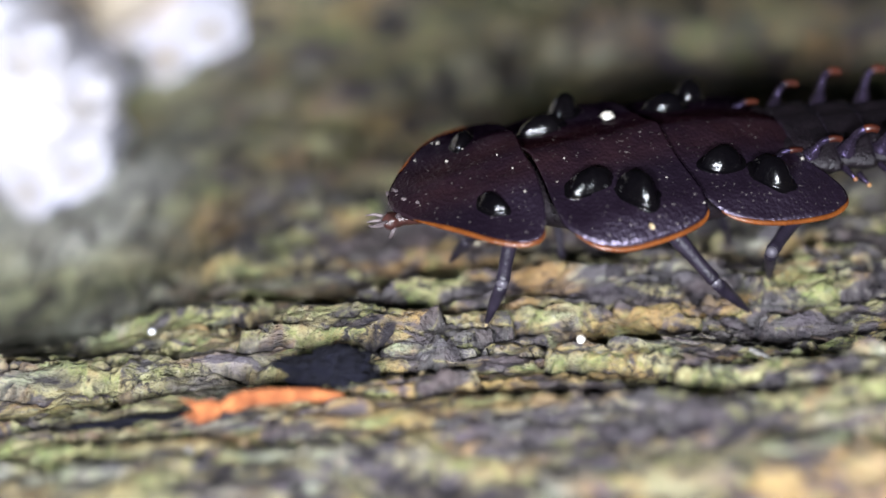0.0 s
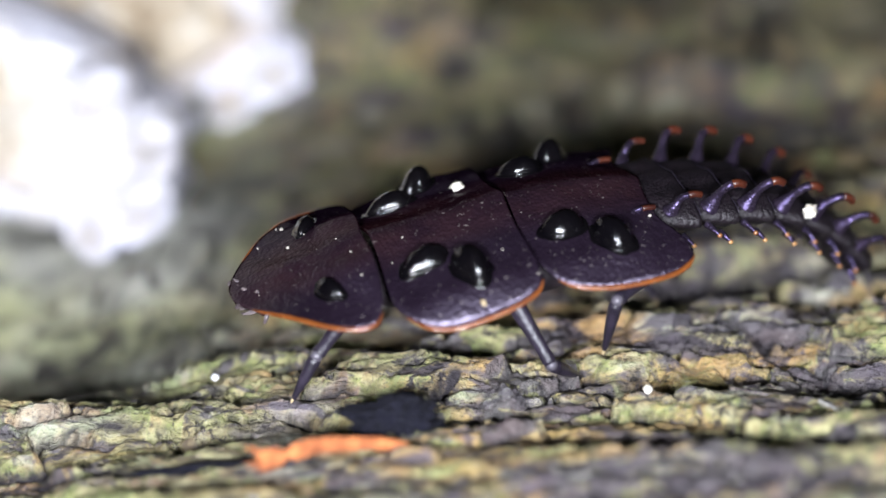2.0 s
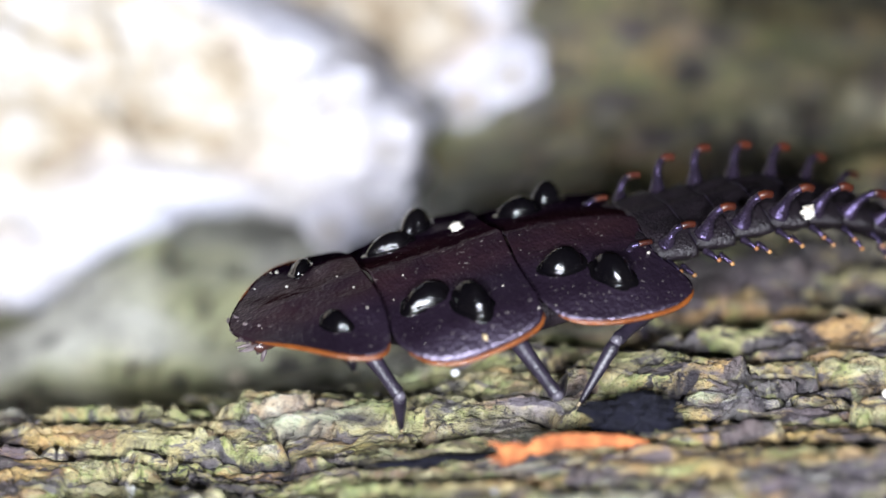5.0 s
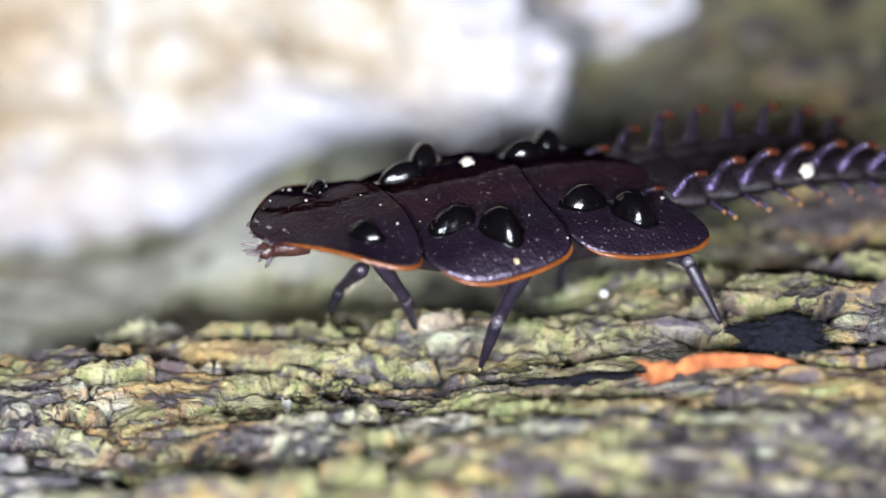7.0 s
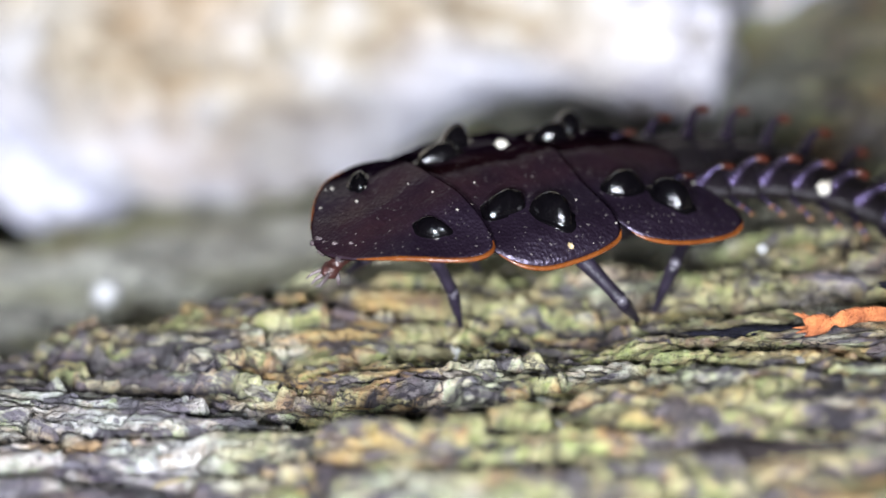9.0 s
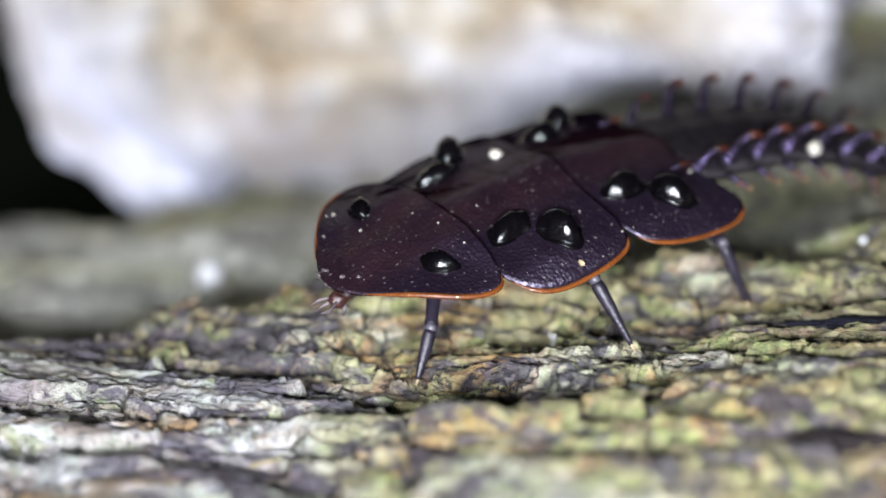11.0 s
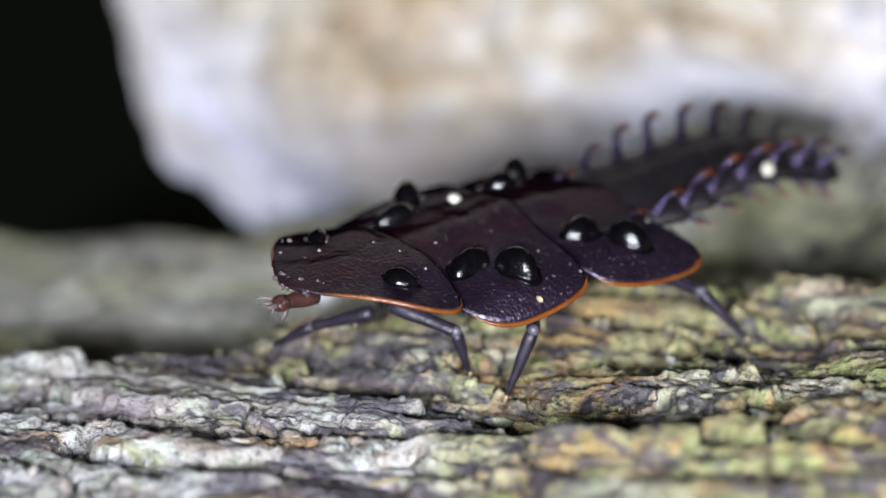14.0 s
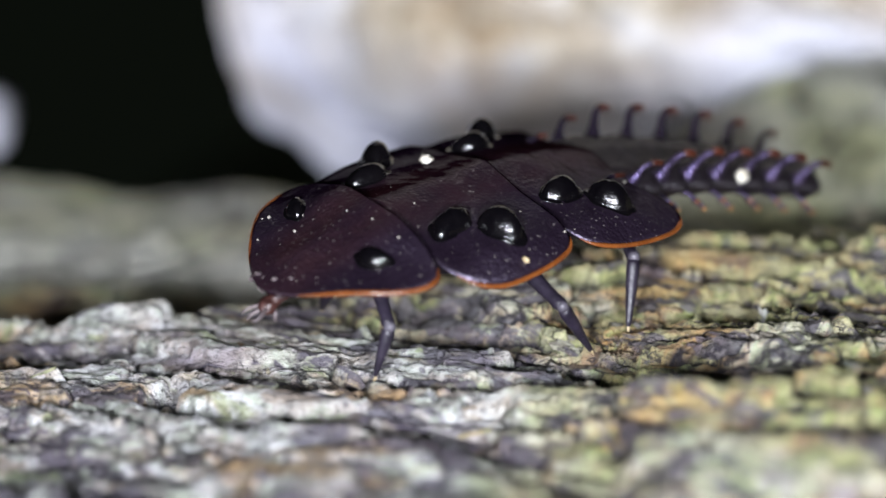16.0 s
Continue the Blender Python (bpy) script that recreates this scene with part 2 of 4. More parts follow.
def weld(ob, bm, material):
    """Adds a bmesh, in metres, to a part's mesh under a second material."""
    first = len(ob.data.polygons)
    bmesh.ops.recalc_face_normals(bm, faces=bm.faces)
    more = bpy.data.meshes.new("more")
    bm.to_mesh(more)
    bm.free()
    both = bmesh.new()
    both.from_mesh(ob.data)
    both.from_mesh(more)
    both.faces.ensure_lookup_table()
    for face in both.faces[first:]:
        face.material_index = 1
        face.smooth = True
    both.to_mesh(ob.data)
    both.free()
    bpy.data.meshes.remove(more)
    ob.data.materials.append(material)


def curve_through(points, per=8, closed=False):
    """Catmull-Rom points through control points."""
    pts = [Vector(p) for p in points]
    n, out = len(pts), []
    for i in range(n if closed else n - 1):
        a, b, c, d = (pts[(i + k) % n] if closed else pts[min(max(i + k, 0), n - 1)] for k in (-1, 0, 1, 2))
        for s in range(per):
            t = s / per
            out.append(0.5 * (2 * b + (c - a) * t + (2 * a - 5 * b + 4 * c - d) * t * t + (3 * b - a - 3 * c + d) * t ** 3))
    if not closed:
        out.append(pts[-1].copy())
    return out


def tube(bm, points, radii, sides=10, flat=1.0, up=(0, 0, 1)):
    """A closed tube with round ends along points, in the given bmesh."""
    pts = [Vector(p) for p in points]
    rings = []
    for i, p in enumerate(pts):
        d = (pts[min(i + 1, len(pts) - 1)] - pts[max(i - 1, 0)]).normalized()
        side = d.cross(Vector(up))
        if side.length < 1e-4:
            side = d.cross(Vector((0, 1, 0.01)))
        side.normalize()
        top = side.cross(d)
        r = radii[i]
        rings.append([bm.verts.new(p + side * math.cos(k * math.tau / sides) * r + top * math.sin(k * math.tau / sides) * r * flat) for k in range(sides)])
    for a, b in zip(rings, rings[1:]):
        for k in range(sides):
            bm.faces.new((a[k], a[(k + 1) % sides], b[(k + 1) % sides], b[k]))
    for ring, p, q in ((rings[0], pts[0], pts[1]), (rings[-1], pts[-1], pts[-2])):
        cap = bm.verts.new(p + (p - q).normalized() * radii[0 if ring is rings[0] else -1] * 0.6)
        for k in range(sides):
            bm.faces.new((ring[k], ring[(k + 1) % sides], cap))
    return bm


def blob(bm, centre, size, rough=0.0, seg=12, ring=8, turn=0.0, seed=0.0):
    """An ellipsoid with an uneven skin."""
    got = bmesh.ops.create_uvsphere(bm, u_segments=seg, v_segments=ring, radius=1.0)["verts"]
    c, s = math.cos(turn), math.sin(turn)
    for v in got:
        q = v.co * (1 + rough * noise.noise(v.co * 1.7 + Vector((seed, seed * 2.3, 1.1))))
        x, y, z = q.x * size[0], q.y * size[1], q.z * size[2]
        v.co = Vector((x * c - y * s, x * s + y * c, z)) + Vector(centre)
    return bm


# ---- smooth noise on arrays ----
def lattice(ix, iy, seed):
    h = (ix.astype(np.int64) * 374761393 + iy.astype(np.int64) * 668265263 + seed * 362437) & 0x7FFFFFFF
    h = ((h ^ (h >> 13)) * 1274126177) & 0x7FFFFFFF
    h = ((h ^ (h >> 15)) * 461845907) & 0x7FFFFFFF
    return ((h >> 7) & 0xFFFF) / 65535.0


def vnoise(x, y, seed):
    """Value noise in -1 to 1."""
    ix, iy = np.floor(x), np.floor(y)
    fx, fy = x - ix, y - iy
    fx, fy = fx * fx * (3 - 2 * fx), fy * fy * (3 - 2 * fy)
    a = lattice(ix, iy, seed) * (1 - fx) + lattice(ix + 1, iy, seed) * fx
    b = lattice(ix, iy + 1, seed) * (1 - fx) + lattice(ix + 1, iy + 1, seed) * fx
    return 2 * (a * (1 - fy) + b * fy) - 1


def fbm(x, y, seed, octaves=4):
    total, amp = 0.0, 1.0
    for k in range(octaves):
        x, y = 0.86 * x - 0.51 * y, 0.51 * x + 0.86 * y
        total = total + amp * vnoise(x * 2 ** k, y * 2 ** k, seed + k)
        amp *= 0.5
    return total / 1.8


def step(a, b, x):
    t = np.clip((x - a) / (b - a), 0, 1)
    return t * t * (3 - 2 * t)


def lie(x, y):
    """The broad lie of the log's surface at x, y, in millimetres."""
    flat = 4.6 + 0.08 * np.clip(x, -130, 60)
    crest = np.maximum(-3 + 0.25 * np.minimum(x + 20, 0) + 0.5 * np.minimum(x + 38, 0), -36)
    past = y - crest
    left = 1 - step(-45, -12, x)
    low = flat - left * (step(0, 13, past) * 8.1 - 0.12 * np.clip(past - 13, 0, 29)) + np.clip(0.45 * (x + 53), 0, 4.6) * (1 - 0.7 * step(-44, -28, x)) * (1 - step(-24, -10, x)) * step(4, 26, y)
    right = step(-36, -4, x)
    high = low + right * (0.16 * np.maximum(y - 18, 0)) - right * 0.8 * step(0, 6, past) * (1 - step(10, 22, past))
    high = high + step(-78, -56, x) * step(46, 64, y) * (1 - step(-22, 10, x)) * 16
    high = high - 1.3 * np.exp(-((x + 37) / 8) ** 2 - ((y + 31) / 7) ** 2) - 1.2 * np.exp(-((x + 24) / 6) ** 2 - ((y + 22) / 6) ** 2) - 1.3 * np.exp(-((x - 27) / 9) ** 2 - ((y + 12) / 7) ** 2)
    high = high - 0.9 * np.exp(-((x + 57) / 13) ** 2 - ((y + 20) / 11) ** 2) + 1.3 * (1 - step(-68, -54, x)) * np.exp(-((y + 28) / 12) ** 2)
    high = high - 3.6 * (1 - step(-54, -45, x)) * step(19, 30, y)
    high = high + 0.10 * step(-16, 0, x) * np.clip(y - 2, 0, 16) - 2.5 * step(-15, -6, y) * step(-46, -36, x) * (1 - step(-20, -6, x)) * (1 - step(14, 30, y))
    edge = 14 + 7 * np.maximum(x + 76, 0)
    return high - 120 * step(0, 60, y - edge) - 60 * step(0, 70, -95 - y)


def ledges(n, riser=0.22):
    """Layers that break off: flat treads with steep risers; the height, the foot of a riser, its lip, and the layer's number."""
    k = np.floor(n)
    f = n - k
    return k + step(1 - riser, 1.0, f) + 0.10 * f, np.exp(-((f - (1 - riser)) / 0.07) ** 2), np.exp(-(np.minimum(f, 1 - f) / 0.06) ** 2), k


def bark_shape(x, y):
    """The height of the flaking bark, and what its colour goes by."""
    x, y = np.asarray(x, float), np.asarray(y, float)
    base = lie(x, y)
    wx = x + 3.0 * vnoise(x / 9, y / 5, 11) + 1.0 * vnoise(x / 2.4, y / 1.5, 12) + 0.40 * vnoise(x / 0.8, y / 0.6, 17)
    wy = y + 0.06 * x + 2.4 * vnoise(x / 15, y / 10, 13) + 0.9 * vnoise(x / 3.6, y / 2.6, 14) + 0.34 * vnoise(x / 1.1, y / 0.8, 18)
    wob = 4 * vnoise(x / 9, y / 5, 71) + 2 * vnoise(x / 3, y / 2, 72)
    # three sizes of flaking layers, the largest drawn out along the log
    n1 = 2.3 * fbm(wx / 17, wy / 5.2, 101, 3) + 0.5 * fbm(wx / 4, wy / 2, 102, 2)
    n2 = 2.2 * fbm(wx / 7.5, wy / 2.7, 111, 3)
    n3 = 2.0 * fbm(wx / 2.3, wy / 1.15, 121, 2)
    l1, foot1, lip1, k1 = ledges(n1, 0.20)
    l2, foot2, lip2, k2 = ledges(n2, 0.24)
    l3, foot3, lip3, k3 = ledges(n3, 0.42)
    gap = step(0.2, 0.7, vnoise(x / 5, y / 4, 95) + 0.45)
    h = base + 1.2 * fbm(x / 20, wy / 7.5, 51, 3) + 1.8 * (1 - step(-50, -38, x)) * step(-12, -2, y) * fbm(x / 9, y / 7, 53, 3)
    h = h + 1.1 * l1 + 0.46 * l2 + 0.15 * l3 - 0.9 * foot1 * gap - 0.28 * foot2
    ridge = 1 - np.abs(fbm(wx / 4.2, wy / 2.2, 61, 4))
    h = h + 0.45 * (ridge - 0.7) + 0.40 * (0.6 - np.abs(fbm(wx / 2.1, wy / 1.3, 63, 3))) + 0.24 * fbm(x / 1.0, y / 0.7, 62, 3) + 0.10 * vnoise(x / 0.42, y / 0.36, 65)
    # the sunken cleft in which the black crust lies
    cleft = np.exp(-((x + 8) / 9.5) ** 2 - ((wy + 20.2 - 0.18 * (x + 8)) / 1.5) ** 2)
    crusted = np.exp(-((x + 7) / 11) ** 2 - ((y + 21.5) / 4.5) ** 2)
    h = base + (h - base) * (1 - 0.75 * crusted) - 1.3 * cleft
    # cracks plus painted crevice shade, at ledge feet and in the cleft
    crack_shade = np.clip(np.maximum.reduce([foot1 * gap, 0.8 * foot2 * step(0.0, 0.5, vnoise(x / 4, y / 3, 96) + 0.3), 0.25 * foot3]) + 0.9 * cleft, 0, 1)
    pale = np.maximum((1 - step(-44, -26, x + 2 * wob)) * (1 - step(-36, -30, y + wob)), 0.8 * (1 - step(-76, -60, x + 2 * wob)) * (1 - step(-26, -18, y)))
    bare = np.maximum(step(0.1, 1.1, -n1), 0.75 * step(0.5, 1.4, -n2))
    near_right = step(-22, 8, x + wob) * (1 - step(-34, -24, y + 0.5 * wob))
    brown = np.clip(0.8 * bare + 0.5 * step(0.0, 0.5, fbm(x / 13, y / 6, 81, 3)) + 0.8 * near_right + 0.25 * step(0, 30, y) * step(-50, -34, x) + 0.35 * step(-16, -8, y) * step(-36, -24, x), 0, 1)
    pale = np.maximum(pale, 0.5 * step(0.25, 0.6, vnoise(x / 7, y / 3.5, 73)))
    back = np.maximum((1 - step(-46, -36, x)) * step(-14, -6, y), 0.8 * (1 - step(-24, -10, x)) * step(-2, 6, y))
    h = base + (h - base) * (1 - 0.25 * pale) * (1 - 0.55 * back)
    pale = np.maximum(pale, back * (0.45 + 0.35 * vnoise(x / 6, y / 5, 75)))
    brown = brown * (1 - 0.85 * back) * (1 - 0.6 * (1 - step(-18, -6, x)) * step(-46, -36, x) * (1 - step(-28, -20, y)))
    tone = lattice(k1 + np.floor(wx / 9), k1 * 3 + np.floor(wy / 5), 131) * (1 - back) + back * (0.5 + 0.25 * vnoise(x / 5, y / 4, 76))
    small = np.clip(lattice(k2 + np.floor(wx / 3.2), k2 * 5 + np.floor(wy / 2.0), 141) + 0.35 * lip2 * (1 - back), 0, 1)
    return h, tone, small, crack_shade, pale * 0.95, brown * 0.9, back * (0.6 + 0.4 * step(-80, -64, x))


def axis(lo, fine_lo, fine_hi, hi, pitch, grow=1.12):
    out = list(np.arange(fine_lo, fine_hi + pitch / 2, pitch))
    for end, sign in ((hi, 1), (lo, -1)):
        p, s = out[-1 if sign > 0 else 0], pitch
        while (end - p) * sign > 0:
            s *= grow
            p += s * sign
            out.append(p) if sign > 0 else out.insert(0, p)
    return np.array(out)


# ---- the log ----
def bark_ground():
    gx, gy = axis(-260, -84, 42, 260, 0.185), axis(-180, -48, 0, 420, 0.175, 1.06)
    x, y = np.meshgrid(gx, gy)
    h, tone, small, crack_shade, pale, brown, bank = bark_shape(x, y)
    nx, ny = len(gx), len(gy)
    me = bpy.data.meshes.new("bark")
    me.vertices.add(nx * ny)
    me.vertices.foreach_set("co", (np.stack([x, y, h], -1) * MM).astype(np.float32).ravel())
    i = np.arange(nx * ny).reshape(ny, nx)
    quads = np.stack([i[:-1, :-1], i[:-1, 1:], i[1:, 1:], i[1:, :-1]], -1).reshape(-1, 4)
    me.loops.add(quads.size)
    me.loops.foreach_set("vertex_index", quads.ravel().astype(np.int32))
    me.polygons.add(len(quads))
    me.polygons.foreach_set("loop_start", (np.arange(len(quads)) * 4).astype(np.int32))
    me.update(calc_edges=True)
    # last mask: moss far back, plus painted shade on bark behind the beetle
    for name, values in (("tone", tone), ("small", small), ("crack_shade", crack_shade), ("pale", pale), ("brown", brown), ("bank", bank), ("moss_shade", np.maximum(step(14, 40, y) * step(-50, -20, x) * (1 - 0.85 * step(5, 25, x)) * step(-0.2, 0.35, fbm(x / 22, y / 16, 87, 3)), (0.1 + 0.7 * (1 - step(-20, -6, x))) * step(-24, -8, y) * step(-38, -24, x) * step(-0.45, 0.15, fbm(x / 9, y / 6, 88, 3))))):
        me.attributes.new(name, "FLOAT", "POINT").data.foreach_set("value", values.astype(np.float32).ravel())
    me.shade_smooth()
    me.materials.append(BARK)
    return tagged(new("ground", me), "flaking yellow-green lichen-crusted bark of a fallen log", "bark", kind="structure")


ground = bark_ground()


def surface(x, y):
    return float(bark_shape(np.array([x]), np.array([y]))[0][0])


# ---- bracket fungus ----
def bracket(name, outline, middle, front, depth, parent, seed, steep=1.0, white=0.0):
    """A thick shelf seen face on: an outline in x, z round a middle; its face bulges from y = depth to y = front."""
    edge = curve_through([(px, 0, pz) for px, pz in outline], 8, True)
    bm, rings, zones = bmesh.new(), [], []
    mid = Vector((middle[0], 0, middle[1]))
    way = 0.0
    for i, e in enumerate(edge):
        way += (e - edge[i - 1]).length if i else 0.0
        ring_out = (e - mid).normalized()
        edge[i] = e + ring_out * (0.7 * abs(math.sin(way * 0.5 + 1.2 * noise.noise(e * 0.09))) - 0.45)
    count = 40
    for k in range(count + 1):
        r = k / count
        ring = []
        for i, e in enumerate(edge):
            p = mid + (e - mid) * r
            swell = (1 - r ** 4) ** 0.5
            q = p * 0.11 + Vector((seed, 0, seed * 0.7))
            wave = 2.2 * noise.noise(q * 2.6) + 2.8 * noise.noise(q) + 0.7 * math.sin(r * 34 + 4 * noise.noise(q * 0.9)) + 0.7 * noise.noise(q * 6)
            y = depth + (front - depth) * swell ** steep + wave * (0.35 + 0.65 * (1 - r))
            ring.append(bm.verts.new((p.x, y, p.z)))
        rings.append(ring)
        zones.append(white + (1 - white) * r)
    back = []
    for e in edge:
        p = mid + (e - mid) * 0.86
        back.append(bm.verts.new((p.x, depth + 5, p.z)))
    n = len(edge)
    for a, b in zip(rings + [], rings[1:] + [back]):
        for i in range(n):
            try:
                bm.faces.new((a[i], a[(i + 1) % n], b[(i + 1) % n], b[i]))
            except ValueError:
                pass
    bm.faces.new(back)
    bm.verts.index_update()
    zone = [0.0] * len(bm.verts)
    for r, ring in zip(zones, rings):
        for v in ring:
            zone[v.index] = r
    for v in back:
        zone[v.index] = 1.0
    me = bpy.data.meshes.new(name)
    bmesh.ops.recalc_face_normals(bm, faces=bm.faces)
    bm.to_mesh(me)
    bm.free()
    me.transform(Matrix.Scale(MM, 4))
    me.attributes.new("zone", "FLOAT", "POINT").data.foreach_set("value", zone)
    me.shade_smooth()
    return part(name, me, FUNGUS, parent)


fungus = tagged(new("bracket_fungus"), "cream-white bracket fungus with a scalloped white margin on the bark", "fungus")
fungus.location = (-0.06, 0.045, -0.008)


def on_fungus(ob):
    ob.matrix_parent_inverse = fungus.matrix_basis.inverted()
    return ob


on_fungus(bracket("shelf", [(-95.6, 22), (-93.6, 8), (-89.8, 1), (-85.2, -6), (-79.5, -9.4), (-70, -10), (-60, -8.6), (-52, -7), (-46, -4), (-41.5, -0.5), (-37, 1.8),
                            (-29, 0.9), (-25.4, 0.6), (-22.9, 1.0), (-21.2, 2.7), (-20.2, 5.1), (-21.0, 7.3), (-19.7, 9.0), (-20.2, 11.1), (-22.6, 12.0), (-24, 14.9), (-29, 17.5), (-37, 21.5), (-45, 28), (-55, 48), (-72, 60), (-98, 48)],
                  (-62, 26), 31, 41, fungus, 1.0, 0.6))
on_fungus(bracket("white_lobe", [(-96.3, 14), (-94.6, 5.3), (-93.8, 1), (-91.6, -2.1), (-90.2, -3.7), (-90.7, -6.5), (-89.4, -8.6), (-86.1, -9.8), (-83.6, -11.6), (-81.0, -14.2), (-77.5, -15.2), (-74.5, -13), (-77.5, -8),
                                 (-84, -2), (-88, 6), (-92, 14), (-97, 18)], (-90, -2), 33, 41, fungus, 5.0, 0.7, 0.75))
for lx, lz, lr in ((-22.2, 9.4, 2.2), (-23.4, 4.4, 3.0), (-26.6, 13.0, 3.2), (-27.0, 2.6, 2.6)):
    on_fungus(bracket("white_lobe", [(lx + lr * math.cos(k * 0.785) * (1.1 if k % 2 else 0.98), lz + lr * math.sin(k * 0.785)) for k in range(8)], (lx, lz), 30.4, 35, fungus, lx, 0.8, 0.75))
fungus_b = tagged(new("bracket_fungus"), "smaller cream bracket fungus standing behind the large one", "fungus")
fungus_b.location = (-0.028, 0.075, 0.008)
shelf_b = bracket("shelf", [(-62, 20), (-50, 8), (-38, 4.5), (-29, 4.6), (-21.5, 4.9), (-16.4, 7.0), (-12.3, 9.6), (-11.4, 12.3), (-13.4, 15.2), (-14, 20), (-17, 32), (-32, 48), (-52, 48), (-64, 36)],
                  (-34, 24), 50, 60, fungus_b, 9.0)
shelf_b.matrix_parent_inverse = fungus_b.matrix_basis.inverted()
for lx, lz, lr in ((-14.6, 11.6, 2.8), (-18.2, 9.0, 2.8)):
    lobe = bracket("white_lobe", [(lx + lr * math.cos(k * 0.785) * (1.15 if k % 2 else 0.95), lz + lr * math.sin(k * 0.785)) for k in range(8)], (lx, lz), 49.4, 54, fungus_b, lx, 0.8, 0.6)
    lobe.matrix_parent_inverse = fungus_b.matrix_basis.inverted()

fungus_c = tagged(new("bracket_fungus"), "small pale bracket fungus past the edge of the bark", "fungus")
fungus_c.location = (-0.118, 0.022, -0.016)
shelf_c = bracket("shelf", [(-109.6, -6), (-110.2, -4), (-112, -3), (-117, -1), (-126, 0), (-134, -4), (-135, -18), (-123, -20), (-117, -12), (-113, -9.2), (-110.4, -8.4)],
                  (-122, -8), 18, 24, fungus_c, 4.0, 0.8, 0.5)
shelf_c.matrix_parent_inverse = fungus_c.matrix_basis.inverted()


# ---- small things on the bark ----
def ball(x, y, r, name, label, category, material, sink=0.3, up=None):
    bm = blob(bmesh.new(), (0, 0, 0), (r, r, r * 0.92), 0.12, 14, 10, 0, x)
    ob = part(name, bm, material)
    ob.location = (x * MM, y * MM, ((surface(x, y) if up is None else up) + r * (1 - sink)) * MM)
    return tagged(ob, label, category)


ball(-12.8, -6.4, 0.25, "spore_ball", "tiny white spore ball in the bark hollow", "fungus", SNOW)
ball(-64.0, 3.2, 1.05, "spore_ball", "round white spore ball lying on the bark", "fungus", SNOW, 0.05)
ball(-31.5, 14.8, 0.72, "pebble", "pale grey pebble lying in a bark hollow", "pebble", HAIR)
ball(14.73, -14.5, 0.30, "white_crumb", "small white crumb on the bark", "crumb", DUST)
ball(11.1, -27.6, 0.30, "white_crumb", "small white crumb on the bark", "crumb", DUST)


def leaf_scrap():
    """A torn fibrous splinter of orange leaf: a ragged head, a notch behind it, then a body that tapers out."""
    path = curve_through([(-7.9, -25.8, 0.35), (-6.9, -25.6, 0.50), (-6.0, -25.4, 0.72), (-4.8, -24.9, 0.95), (-3.0, -24.2, 0.85), (-1.2, -23.7, 0.75), (0.3, -23.5, 0.50), (1.3, -23.6, 0.15)], 6)
    bm, rings, n, sides = bmesh.new(), [], len(path), 18
    for i, p in enumerate(path):
        f = i / (n - 1)
        tall = 0.54 * (1 - f) ** 0.45 + 0.09
        tall *= 1 - 0.55 * math.exp(-((f - 0.24) / 0.045) ** 2) + 0.10 * noise.noise(Vector((f * 9, 2.2, 0)))
        d = (path[min(i + 1, n - 1)] - path[max(i - 1, 0)]).normalized()
        side = d.cross(Vector((0, 0, 1))).normalized()
        top = side.cross(d)
        ring = []
        for k in range(sides):
            a = k * math.tau / sides + 0.9 * f
            fibre = 1 + 0.30 * noise.noise(Vector((3 * math.cos(a), 3 * math.sin(a), f * 5))) + 0.16 * noise.noise(Vector((7 * math.cos(a), 7 * math.sin(a), f * 14)))
            ragged = 0.55 * noise.noise(Vector((4 * math.cos(a), 4 * math.sin(a), 8.0))) * max(0.0, 1 - i / 3)
            ring.append(bm.verts.new(p + (side * math.cos(a) * 0.55 + top * math.sin(a)) * tall * fibre + d * ragged))
        rings.append(ring)
    for a, b in zip(rings, rings[1:]):
        for k in range(sides):
            bm.faces.new((a[k], a[(k + 1) % sides], b[(k + 1) % sides], b[k]))
    bm.faces.new(rings[0])
    bm.faces.new(rings[-1])
    for k in range(7):
        p = path[1] + Vector((0, 0.35 * math.sin(k * 2.1), 0.45 * math.cos(k * 2.1)))
        tube(bm, [p, p + Vector((-0.7 - 0.3 * math.sin(k * 5.0), 0.25 * math.sin(k * 3.3), 0.3 * math.cos(k * 2.1)))], [0.13, 0.04], 5)
    ob = part("leaf_scrap", bm, CHIP)
    ob.location.z = (max(surface(-8, -26), surface(-4, -24.6), surface(0, -23.5)) - 0.05) * MM
    return tagged(ob, "torn fibrous orange scrap of dead leaf on the bark", "leaf scrap")


leaf_scrap()


def crust(name, x, y, sx, sy, sz, turn, material, label, category, seed, lift=0.0):
    bm = bmesh.new()
    got = bmesh.ops.create_icosphere(bm, subdivisions=5, radius=1.0)["verts"]
    c, s = math.cos(turn), math.sin(turn)
    for v in got:
        q = v.co.copy()
        k = 1 + 0.55 * noise.noise(q * 1.4 + Vector((seed, 0, 0))) + 0.36 * noise.noise(q * 3.6 + Vector((0, seed, 0))) + 0.22 * noise.noise(q * 8) + 0.16 * noise.noise(q * 19)
        px, py, pz = q.x * sx * k, q.y * sy * k, q.z * sz * (0.75 + 0.5 * k)
        v.co = Vector((px * c - py * s, px * s + py * c, pz))
    ob = part(name, bm, material)
    ob.location = (x * MM, y * MM, (surface(x, y) + lift) * MM)
    return tagged(ob, label, category)


